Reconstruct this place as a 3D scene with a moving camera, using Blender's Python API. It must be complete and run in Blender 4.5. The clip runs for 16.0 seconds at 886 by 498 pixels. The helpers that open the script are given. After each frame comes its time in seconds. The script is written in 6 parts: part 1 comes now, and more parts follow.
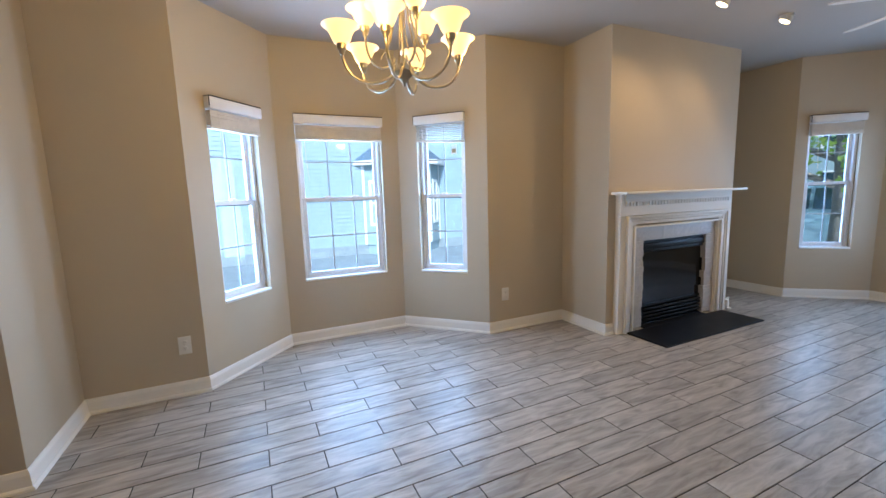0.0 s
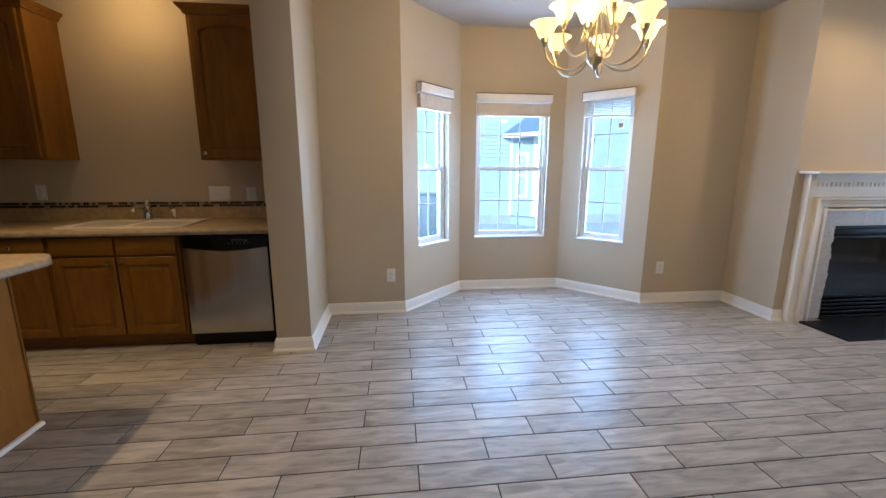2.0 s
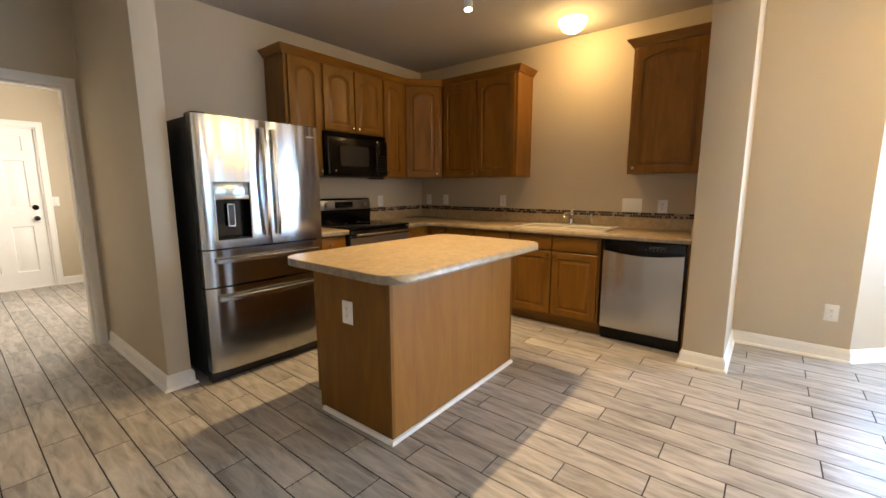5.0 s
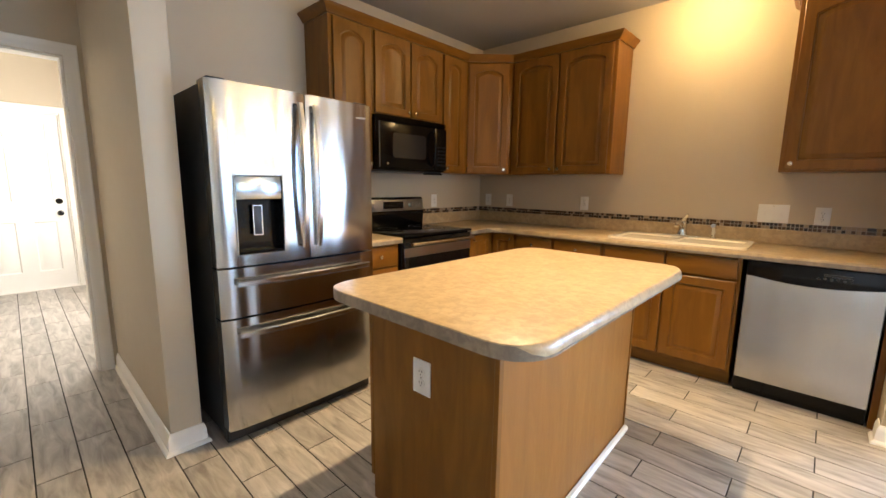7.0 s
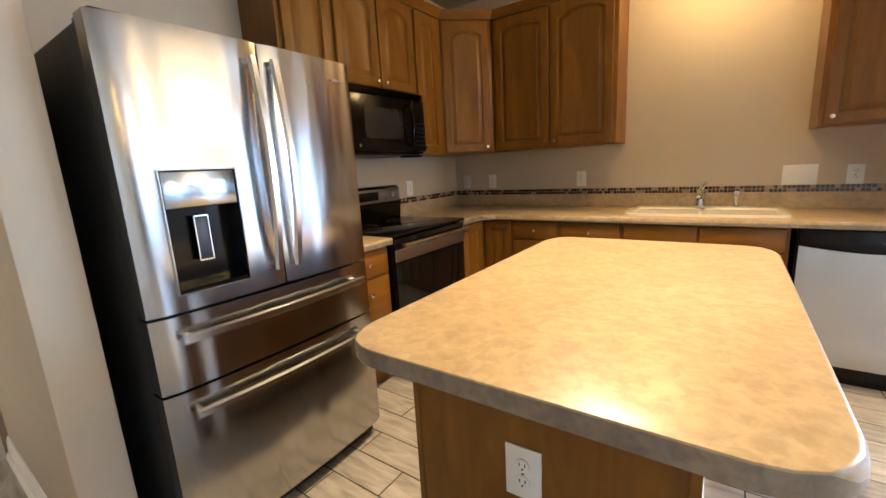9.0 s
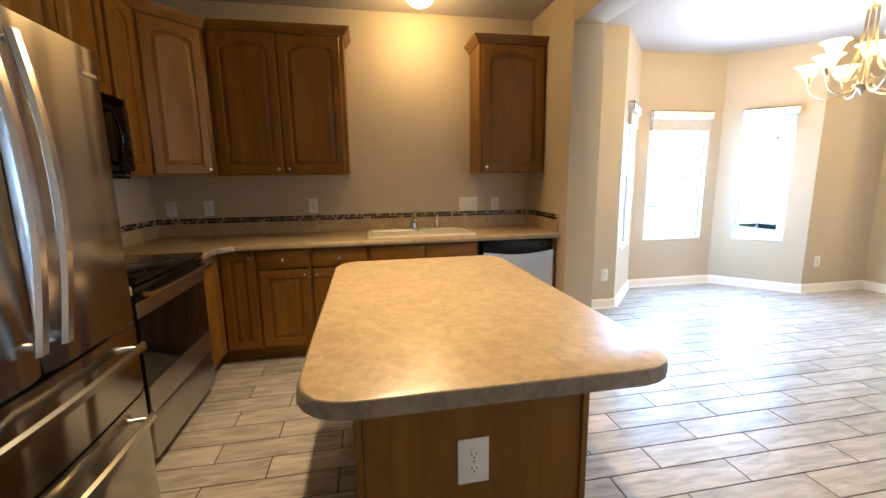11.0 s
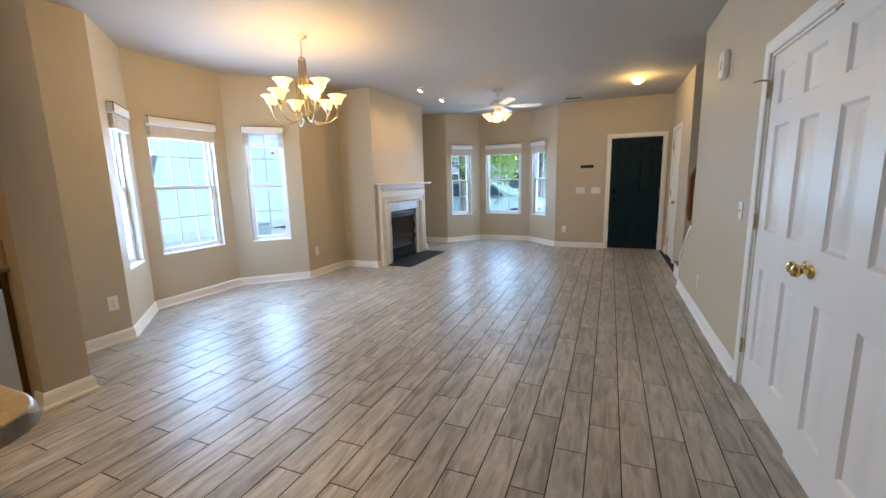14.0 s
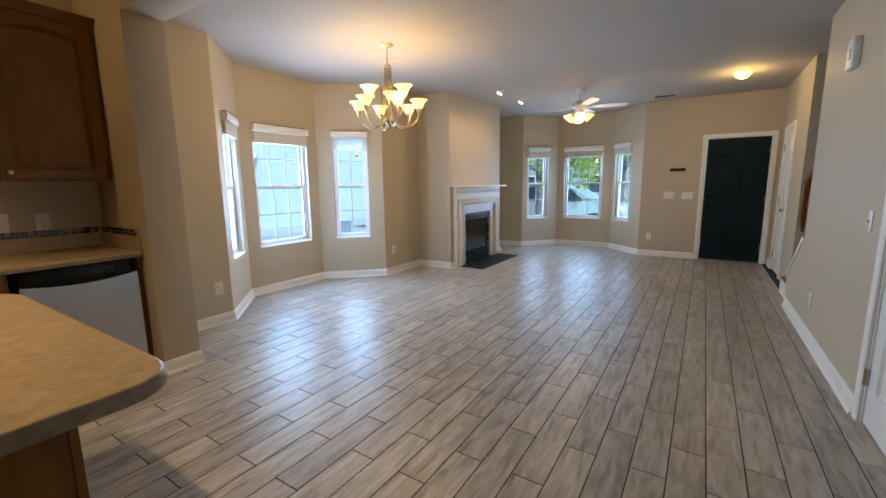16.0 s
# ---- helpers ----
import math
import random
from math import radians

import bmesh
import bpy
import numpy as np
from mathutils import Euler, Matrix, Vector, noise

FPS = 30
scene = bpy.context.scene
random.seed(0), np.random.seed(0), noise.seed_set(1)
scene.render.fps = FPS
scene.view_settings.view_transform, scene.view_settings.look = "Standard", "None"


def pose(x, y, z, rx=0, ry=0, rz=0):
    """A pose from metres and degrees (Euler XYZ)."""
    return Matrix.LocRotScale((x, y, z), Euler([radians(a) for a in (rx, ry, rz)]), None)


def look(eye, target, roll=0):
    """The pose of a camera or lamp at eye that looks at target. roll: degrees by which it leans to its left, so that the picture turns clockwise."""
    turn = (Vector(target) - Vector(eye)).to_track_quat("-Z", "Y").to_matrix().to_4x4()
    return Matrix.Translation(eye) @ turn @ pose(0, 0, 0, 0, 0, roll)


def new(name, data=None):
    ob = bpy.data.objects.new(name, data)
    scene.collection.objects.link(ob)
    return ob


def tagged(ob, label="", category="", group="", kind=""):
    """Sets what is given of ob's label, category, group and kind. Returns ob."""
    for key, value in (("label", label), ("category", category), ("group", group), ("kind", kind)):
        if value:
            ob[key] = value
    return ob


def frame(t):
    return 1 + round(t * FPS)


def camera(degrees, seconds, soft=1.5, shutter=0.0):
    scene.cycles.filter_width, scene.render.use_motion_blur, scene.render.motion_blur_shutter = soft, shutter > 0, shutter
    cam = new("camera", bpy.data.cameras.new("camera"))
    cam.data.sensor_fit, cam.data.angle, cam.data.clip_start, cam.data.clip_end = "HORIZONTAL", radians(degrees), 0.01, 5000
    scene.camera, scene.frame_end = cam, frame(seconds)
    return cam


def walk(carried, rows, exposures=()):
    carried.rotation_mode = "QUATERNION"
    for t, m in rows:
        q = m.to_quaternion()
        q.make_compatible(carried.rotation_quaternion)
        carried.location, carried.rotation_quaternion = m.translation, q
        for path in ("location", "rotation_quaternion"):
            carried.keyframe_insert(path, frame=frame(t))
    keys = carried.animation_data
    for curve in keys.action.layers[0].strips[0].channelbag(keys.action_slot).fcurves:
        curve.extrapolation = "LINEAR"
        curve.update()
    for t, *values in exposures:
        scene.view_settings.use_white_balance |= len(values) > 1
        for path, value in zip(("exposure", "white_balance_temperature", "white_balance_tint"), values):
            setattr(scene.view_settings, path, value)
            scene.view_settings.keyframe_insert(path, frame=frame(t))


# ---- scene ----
cam = camera(95.1, 16.0)
PATH = [
    (0, (1.589, 0.933, 1.348), (2.427, 2.728, 1.075), -1.8),
    (0.5, (1.463, 0.829, 1.308), (2.127, 2.674, 0.914), -0.1),
    (1, (1.417, 0.695, 1.299), (2.058, 2.528, 0.818), 1.7),
    (1.5, (1.34, 0.605, 1.297), (1.864, 2.472, 0.806), 1.7),
    (2, (1.161, 0.5, 1.325), (1.38, 2.449, 0.934), 0.1),
    (2.5, (0.938, 0.419, 1.279), (0.671, 2.387, 1.047), -0.9),
    (3, (0.827, 0.347, 1.342), (0.148, 2.218, 1.145), -0.4),
    (3.5, (0.806, 0.25, 1.315), (-0.102, 2.022, 1.122), 0.1),
    (4, (0.827, 0.136, 1.284), (-0.212, 1.827, 1.041), 0.0),
    (4.5, (0.775, 0.069, 1.263), (-0.387, 1.672, 0.98), -0.2),
    (5, (0.671, 0.114, 1.273), (-0.57, 1.653, 0.974), -0.1),
    (5.2, (0.627, 0.136, 1.276), (-0.64, 1.655, 0.98), 0.0),
    (7.3, (-0.162, 0.551, 1.279), (-1.529, 1.975, 0.961), 0.1),
    (7.5, (-0.208, 0.582, 1.274), (-1.57, 2.009, 0.946), -1.3),
    (8, (-0.354, 0.67, 1.263), (-1.654, 2.148, 0.906), -2.6),
    (8.2, (-0.417, 0.709, 1.268), (-1.689, 2.21, 0.909), -3.1),
    (10.5, (-1.188, 0.585, 1.282), (-1.458, 2.527, 0.885), -0.3),
    (11, (-1.26, 0.503, 1.332), (-0.899, 2.441, 0.995), -0.8),
    (11.5, (-1.214, 0.448, 1.345), (-0.293, 2.198, 1.046), -0.7),
    (12, (-1.105, 0.404, 1.357), (0.184, 1.906, 1.068), -0.6),
    (12.5, (-1.03, 0.32, 1.365), (0.488, 1.587, 1.066), -0.7),
    (13, (-0.984, 0.297, 1.329), (0.692, 1.348, 1.034), -1.1),
    (13.5, (-0.967, 0.257, 1.338), (0.805, 1.128, 1.021), -1.2),
    (14, (-0.942, 0.24, 1.333), (0.881, 0.991, 1.0), -1.3),
    (14.5, (-0.935, 0.229, 1.33), (0.91, 0.924, 0.991), -1.3),
    (15, (-0.933, 0.221, 1.326), (0.903, 0.938, 0.989), -1.1),
    (15.5, (-0.939, 0.23, 1.329), (0.863, 1.033, 1.0), -1.1),
    (16, (-0.965, 0.242, 1.331), (0.697, 1.308, 1.016), -0.7),
]
EXPOSURES = [(0.0, 0.83, 6300, 14), (0.5, 0.86, 5950, 13), (1.5, 0.98, 6100, 14), (2.5, 1.10, 6250, 13), (3.5, 1.49, 6800, 11), (4.2, 1.90, 6850, 11), (5.0, 2.30, 6600, 10), (7.5, 2.82, 6050, 10), (8.2, 2.82, 6000, 10), (10.5, 2.66, 5900, 10), (11.0, 2.30, 6150, 10), (11.5, 1.94, 6600, 12), (12.5, 1.52, 6800, 13), (13.5, 1.33, 6700, 12), (14.5, 1.12, 6650, 11), (16.0, 0.97, 6600, 12)]
walk(cam, [(t, look(eye, target, roll)) for t, eye, target, roll in PATH], EXPOSURES)

# ---- world, sun, large lights ----
world = bpy.data.worlds.new("sky")
scene.world = world
world.use_nodes = True
wt = world.node_tree
wt.nodes.clear()
w_out, w_bg, w_sky = wt.nodes.new("ShaderNodeOutputWorld"), wt.nodes.new("ShaderNodeBackground"), wt.nodes.new("ShaderNodeTexSky")
w_sky.sky_type, w_sky.sun_disc = "NISHITA", False
w_sky.sun_elevation, w_sky.sun_rotation = radians(34), radians(207)
w_bg.inputs["Strength"].default_value = 0.15
wt.links.new(w_sky.outputs[0], w_bg.inputs[0])
wt.links.new(w_bg.outputs[0], w_out.inputs[0])

sun = new("sun", bpy.data.lights.new("sun", "SUN"))
sun.data.energy, sun.data.angle, sun.data.color = 4.2, radians(0.5), (1.0, 0.96, 0.91)
sun.rotation_euler = Vector((-0.36, -0.72, 0.55)).to_track_quat("Z", "Y").to_euler()


def area_lamp(name, loc, normal, w, h, watts, colour):
    data = bpy.data.lights.new(name, "AREA")
    data.shape, data.size, data.size_y, data.energy, data.color = "RECTANGLE", w, h, watts, colour
    ob = new(name, data)
    ob.location = loc
    ob.rotation_euler = Vector(normal).to_track_quat("-Z", "Y").to_euler()
    return ob


def point_lamp(name, loc, watts, colour, radius=0.04):
    data = bpy.data.lights.new(name, "POINT")
    data.energy, data.color, data.shadow_soft_size = watts, colour, radius
    ob = new(name, data)
    ob.location = loc
    return ob


def spot_lamp(name, loc, target, watts, colour, cone, blend=0.6, radius=0.03):
    data = bpy.data.lights.new(name, "SPOT")
    data.energy, data.color, data.spot_size, data.spot_blend, data.shadow_soft_size = watts, colour, radians(cone), blend, radius
    ob = new(name, data)
    ob.location = loc
    ob.rotation_euler = (Vector(loc) - Vector(target)).to_track_quat("Z", "Y").to_euler()
    return ob


DAY = (0.48, 0.70, 1.0)
WARM = (1.0, 0.65, 0.20)
WARM2 = (1.0, 0.69, 0.36)
WARMT, WARMK = (1.0, 0.71, 0.38), (1.0, 0.64, 0.26)            # kitchen lamps
WIN_W = 36.0
CH = Vector((2.37, 3.02, 2.71))      # chandelier
FAN = Vector((5.53, 1.93, 2.71))

# ---- materials ----


class Nodes:
    """Small helper for node materials."""

    def __init__(self, name):
        self.mat = bpy.data.materials.new(name)
        self.mat.use_nodes = True
        self.t = self.mat.node_tree
        self.b = self.t.nodes["Principled BSDF"]

    def add(self, kind, **values):
        n = self.t.nodes.new("ShaderNode" + kind)
        for k, v in values.items():
            if k in n.inputs:
                n.inputs[k].default_value = v
        return n

    def link(self, a, b):
        self.t.links.new(a, b)

    def coords(self, scale=(1, 1, 1), rot=(0, 0, 0), random_shift=False):
        tc, mp = self.add("TexCoord"), self.add("Mapping")
        mp.inputs["Scale"].default_value = scale
        mp.inputs["Rotation"].default_value = rot
        self.link(tc.outputs["Object"], mp.inputs["Vector"])
        if random_shift:
            oi, vm = self.add("ObjectInfo"), self.add("VectorMath")
            vm.operation = "SCALE"
            vm.inputs[0].default_value = (37.0, 23.0, 11.0)
            self.link(oi.outputs["Random"], vm.inputs["Scale"])
            self.link(vm.outputs[0], mp.inputs["Location"])
        return mp.outputs[0]

    def noise(self, vec, scale, detail=4.0, rough=0.55, distortion=0.0):
        n = self.add("TexNoise", Scale=scale, Detail=detail, Roughness=rough, Distortion=distortion)
        self.link(vec, n.inputs["Vector"])
        return n.outputs["Fac"]

    def ramp(self, fac, stops):
        r = self.add("ValToRGB")
        el = r.color_ramp.elements
        while len(el) < len(stops):
            el.new(0.5)
        for e, (p, c) in zip(el, stops):
            e.position, e.color = p, (*c, 1)
        self.link(fac, r.inputs[0])
        return r.outputs[0]

    def mix(self, fac, a, b, mode="MIX"):
        m = self.t.nodes.new("ShaderNodeMix")
        m.data_type, m.blend_type = "RGBA", mode
        for sock, v in ((m.inputs[0], fac), (m.inputs[6], a), (m.inputs[7], b)):
            if isinstance(v, (int, float)):
                sock.default_value = v
            elif isinstance(v, tuple):
                sock.default_value = (*v, 1)
            else:
                self.link(v, sock)
        return m.outputs[2]

    def maths(self, op, a, b=0.0):
        m = self.add("Math")
        m.operation = op
        for sock, v in zip(m.inputs, (a, b)):
            if isinstance(v, (int, float)):
                sock.default_value = v
            else:
                self.link(v, sock)
        return m.outputs[0]

    def bump(self, height, strength=0.2, distance=0.002):
        b = self.add("Bump", Strength=strength, Distance=distance)
        self.link(height, b.inputs["Height"])
        self.link(b.outputs[0], self.b.inputs["Normal"])

    def set(self, **values):
        for k, v in values.items():
            k = k.replace("_", " ")
            if isinstance(v, (int, float)):
                self.b.inputs[k].default_value = v
            elif isinstance(v, tuple):
                self.b.inputs[k].default_value = (*v, 1)
            else:
                self.link(v, self.b.inputs[k])
        return self


def plain(name, colour, rough=0.5, metal=0.0, spread=0.06, scale=8.0, bump=0.0, spec=0.5):
    m = Nodes(name)
    f = m.noise(m.coords(), scale, 5)
    lo, hi = tuple(c * (1 - spread) for c in colour), tuple(min(1, c * (1 + spread)) for c in colour)
    m.set(Base_Color=m.ramp(f, [(0.3, lo), (0.7, hi)]), Metallic=float(metal))
    m.set(Roughness=m.maths("ADD", m.maths("MULTIPLY", f, 0.12), rough - 0.06), Specular_IOR_Level=spec)
    if bump:
        m.bump(m.noise(m.coords(), 220.0, 3), bump, 0.001)
    return m.mat


def paint_material(name, colour, rough=0.55):
    m = Nodes(name)
    v = m.coords()
    big = m.noise(v, 0.9, 3)
    fine = m.noise(v, 14.0, 5)
    c = m.ramp(big, [(0.3, tuple(x * 0.965 for x in colour)), (0.7, tuple(x * 1.03 for x in colour))])
    c = m.mix(m.maths("MULTIPLY", fine, 0.10), c, tuple(x * 0.85 for x in colour))
    m.set(Base_Color=c, Roughness=m.maths("ADD", m.maths("MULTIPLY", fine, 0.15), rough - 0.07), Specular_IOR_Level=0.35)
    m.bump(m.noise(v, 330.0, 3), 0.12, 0.0012)
    return m.mat


def tile_material():
    m = Nodes("wood look porcelain tile")
    oi = m.add("ObjectInfo")
    v = m.coords((1, 1, 1), random_shift=True)
    stretched = m.coords((1.3, 7.0, 4.0), random_shift=True)
    cloud = m.noise(v, 5.0, 4, 0.6)
    grain = m.noise(stretched, 3.4, 5, 0.54, 0.7)
    fine = m.noise(stretched, 30.0, 5, 0.6)
    c = m.ramp(grain, [(0.28, (0.165, 0.148, 0.128)), (0.45, (0.33, 0.30, 0.268)), (0.68, (0.53, 0.492, 0.448))])
    c = m.mix(m.maths("MULTIPLY", cloud, 0.35), c, (0.44, 0.41, 0.375))
    c = m.mix(m.maths("MULTIPLY", fine, 0.12), c, (0.15, 0.135, 0.115))
    hsv = m.add("HueSaturation", Saturation=1.0)
    m.link(m.maths("ADD", m.maths("MULTIPLY", oi.outputs["Random"], 0.27), 0.93), hsv.inputs["Value"])
    m.link(c, hsv.inputs["Color"])
    m.set(Base_Color=hsv.outputs[0], Roughness=m.maths("ADD", m.maths("MULTIPLY", grain, 0.16), 0.29), Specular_IOR_Level=0.5)
    m.bump(m.maths("ADD", grain, m.maths("MULTIPLY", fine, 0.3)), 0.07, 0.002)
    return m.mat


def wood_material(name, dark, mid, light, rough=0.32, axis="Z"):
    m = Nodes(name)
    sc = {"Z": (6.0, 6.0, 0.9), "X": (0.9, 6.0, 6.0), "Y": (6.0, 0.9, 6.0)}[axis]
    v = m.coords(sc, random_shift=True)
    grain = m.noise(v, 2.2, 6, 0.6, 0.9)
    pores = m.noise(m.coords(tuple(s * 4 for s in sc), random_shift=True), 6.0, 4, 0.6)
    blot = m.noise(m.coords(), 4.0, 3)
    c = m.ramp(grain, [(0.12, dark), (0.5, mid), (0.9, light)])
    c = m.mix(m.maths("MULTIPLY", pores, 0.20), c, dark)
    c = m.mix(m.maths("MULTIPLY", blot, 0.25), c, mid)
    m.set(Base_Color=c, Roughness=m.maths("ADD", m.maths("MULTIPLY", pores, 0.15), rough - 0.05), Specular_IOR_Level=0.32)
    m.bump(pores, 0.06, 0.001)
    return m.mat


def laminate_material(name="mottled laminate", ramp=((0.38, 0.265, 0.140), (0.48, 0.356, 0.200), (0.56, 0.432, 0.258)), spot=(0.29, 0.205, 0.125)):
    m = Nodes(name)
    v = m.coords()
    a = m.noise(v, 9.0, 6, 0.65, 0.6)
    b = m.noise(v, 34.0, 4, 0.55, 0.5)
    s = m.noise(v, 160.0, 2)
    c = m.ramp(a, list(zip((0.28, 0.5, 0.72), ramp)))
    c = m.mix(m.ramp(b, [(0.42, (0, 0, 0)), (0.62, (0.50, 0.50, 0.50))]), c, spot)
    c = m.mix(m.maths("MULTIPLY", s, 0.2), c, ramp[2])
    m.set(Base_Color=c, Roughness=m.maths("ADD", m.maths("MULTIPLY", b, 0.12), 0.26))
    m.bump(b, 0.05, 0.001)
    return m.mat


def steel_material(name="brushed stainless steel", rough=0.17, along="Z", wave=1.0, colour=(0.50, 0.495, 0.485)):
    m = Nodes(name)
    sc = {"Z": (260.0, 260.0, 2.0), "X": (2.0, 260.0, 260.0), "Y": (260.0, 2.0, 260.0)}[along]
    brush = m.noise(m.coords(sc), 1.0, 3)
    soft = m.noise(m.coords((4.8, 4.8, 0.5)), 1.0, 1.5, 0.45, 0.5)
    m.set(Base_Color=m.ramp(brush, [(0.3, tuple(c * 0.93 for c in colour)), (0.7, colour)]), Metallic=1.0)
    m.set(Roughness=m.maths("ADD", m.maths("MULTIPLY", brush, 0.10), rough - 0.04))
    b1, b2 = m.add("Bump", Strength=0.05, Distance=0.0005), m.add("Bump", Strength=wave, Distance=0.020)
    m.link(brush, b1.inputs["Height"])
    m.link(soft, b2.inputs["Height"])
    m.link(b2.outputs[0], b1.inputs["Normal"])
    m.link(b1.outputs[0], m.b.inputs["Normal"])
    return m.mat


def marble_material():
    m = Nodes("pale grey marble")
    v = m.coords(random_shift=True)
    a = m.noise(v, 7.0, 8, 0.7, 1.6)
    b = m.noise(v, 28.0, 5, 0.6, 0.8)
    c = m.ramp(a, [(0.3, (0.36, 0.33, 0.31)), (0.47, (0.60, 0.57, 0.54)), (0.55, (0.48, 0.45, 0.43)), (0.75, (0.72, 0.69, 0.66))])
    c = m.mix(m.maths("MULTIPLY", b, 0.25), c, (0.42, 0.38, 0.36))
    m.set(Base_Color=c, Roughness=0.28)
    return m.mat


def glow_material(name, colour, strength, base=(0.9, 0.85, 0.75)):
    m = Nodes(name)
    f = m.noise(m.coords(), 14.0, 3)
    m.set(Base_Color=base, Roughness=0.4, Emission_Color=colour, Emission_Strength=m.maths("ADD", m.maths("MULTIPLY", f, strength * 0.3), strength * 0.85))
    return m.mat


def glass_material():
    m = Nodes("window glass")
    m.t.nodes.remove(m.b)
    tr, gl, mx, fr = m.add("BsdfTransparent"), m.add("BsdfGlossy", Roughness=0.02), m.add("MixShader"), m.add("LayerWeight", Blend=0.5)
    m.link(m.maths("ADD", m.maths("MULTIPLY", m.maths("POWER", fr.outputs["Facing"], 4.0), 0.45), 0.04), mx.inputs[0])
    m.link(tr.outputs[0], mx.inputs[1])
    m.link(gl.outputs[0], mx.inputs[2])
    m.link(mx.outputs[0], m.t.nodes["Material Output"].inputs[0])
    tr.inputs[0].default_value = (0.80, 0.91, 1.0, 1)
    return m.mat


M_WALL = paint_material("beige wall paint", (0.545, 0.462, 0.345))
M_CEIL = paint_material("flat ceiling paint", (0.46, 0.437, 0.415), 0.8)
M_TRIM = plain("white semigloss trim paint", (0.85, 0.83, 0.79), 0.5, spread=0.015, scale=5, spec=0.3)
M_DOOR = plain("white door paint", (0.86, 0.85, 0.83), 0.33, spread=0.02, scale=4, bump=0.05)
M_TEAL = plain("dark teal door paint", (0.005, 0.017, 0.022), 0.45, spread=0.12, spec=0.15, scale=4, bump=0.06)
M_TILE = tile_material()
M_GROUT = plain("dark grey grout", (0.024, 0.021, 0.018), 0.95, spread=0.25, scale=30)
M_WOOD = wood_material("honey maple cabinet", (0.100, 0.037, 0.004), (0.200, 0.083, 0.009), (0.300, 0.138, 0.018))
M_WOODX = wood_material("honey maple cabinet rail", (0.100, 0.037, 0.004), (0.200, 0.083, 0.009), (0.300, 0.138, 0.018), axis="X")
# veneer lightened for the island's long side: the light it catches is in the colour
M_PANEL_LIT = wood_material("island veneer panel, lit side", (0.22, 0.085, 0.015), (0.31, 0.133, 0.025), (0.40, 0.182, 0.040), 0.36)
M_RAIL = wood_material("stained oak rail", (0.14, 0.035, 0.012), (0.24, 0.065, 0.02), (0.32, 0.10, 0.03), 0.3, "X")
M_LAM = laminate_material()
# darker copy of the top laminate: the shade on upright edges is in the colour
M_LAMEDGE_SHADED = laminate_material("mottled laminate edge, shade in colour", ((0.17, 0.13, 0.095), (0.25, 0.20, 0.15), (0.33, 0.27, 0.20)), (0.12, 0.09, 0.07))
M_STEEL = steel_material()
M_STEELDW = steel_material("brushed steel dishwasher door", 0.2, "Z", 0.35)
M_STEELX = steel_material("brushed steel sideways", 0.3, "X", 0.12)
M_HANDLE = steel_material("satin steel handle", 0.2, "Z", 0.0, (0.68, 0.67, 0.66))
M_NICKEL = plain("brushed nickel", (0.72, 0.67, 0.58), 0.24, 1.0, 0.05)
M_BRONZE = plain("antique nickel fixture", (0.42, 0.36, 0.26), 0.36, 1.0, 0.15)
M_BRASS = plain("polished brass", (0.78, 0.56, 0.22), 0.18, 1.0, 0.06)
M_HINGE = plain("aged brass hinge", (0.42, 0.32, 0.17), 0.35, 1.0, 0.12)
M_CHROME = plain("chrome", (0.75, 0.75, 0.74), 0.08, 1.0, 0.02)
M_BLACK = plain("black gloss plastic", (0.003, 0.003, 0.0034), 0.16, spread=0.2, spec=0.25)
M_BLACKGLASS = plain("black ceramic glass", (0.004, 0.004, 0.005), 0.08, spread=0.1, spec=0.4)
M_CHAR = plain("charcoal fridge side", (0.02, 0.02, 0.021), 0.42, spread=0.15, bump=0.1)
M_FIREBOX = plain("matte black firebox metal", (0.005, 0.006, 0.007), 0.4, spread=0.3, spec=0.25)
M_HEARTH = plain("honed black slate", (0.007, 0.0065, 0.007), 0.45, spread=0.35, spec=0.2, scale=6, bump=0.05)
M_MARBLE = marble_material()
M_PLASTIC = plain("white plastic plate", (0.80, 0.79, 0.76), 0.3, spread=0.02)
M_SLOT = plain("dark slot", (0.03, 0.03, 0.03), 0.6)
M_BLIND = plain("cream blind slat", (0.66, 0.58, 0.48), 0.5, spread=0.06, scale=20)
M_VALANCE = plain("white blind valance", (0.78, 0.76, 0.74), 0.4, spread=0.03)
M_VINYL = plain("white vinyl sash", (0.78, 0.80, 0.84), 0.35, spread=0.02)
# white grille painted grey-blue, so that it stands dark against the daylight
M_GRILLE_BACKLIT = plain("white grille, backlit shade in colour", (0.40, 0.45, 0.52), 0.5, spread=0.03)
M_GLASS = glass_material()
M_SINK = plain("cream enamel sink", (0.74, 0.68, 0.56), 0.2, spread=0.03)
M_MIRROR = plain("dark mirror display", (0.42, 0.47, 0.50), 0.16, 1.0, 0.03)
M_SHADE = glow_material("lit frosted glass shade", (1.0, 0.66, 0.22), 0.85, (0.80, 0.62, 0.34))
M_SHADE2 = glow_material("lit alabaster bowl", (1.0, 0.64, 0.18), 1.6)
M_BULB = glow_material("lit lamp face", (1.0, 0.78, 0.46), 5.0)
M_WHITEMETAL = plain("white enamelled metal", (0.74, 0.72, 0.69), 0.35, spread=0.03)
M_BLADE = plain("white fan blade", (0.70, 0.68, 0.65), 0.4, spread=0.04)
M_BEDDING = plain("beige mosaic grout", (0.36, 0.31, 0.25), 0.85, spread=0.1)
M_MOS_D = plain("dark brown glass mosaic", (0.085, 0.050, 0.028), 0.2, spread=0.3, scale=60)
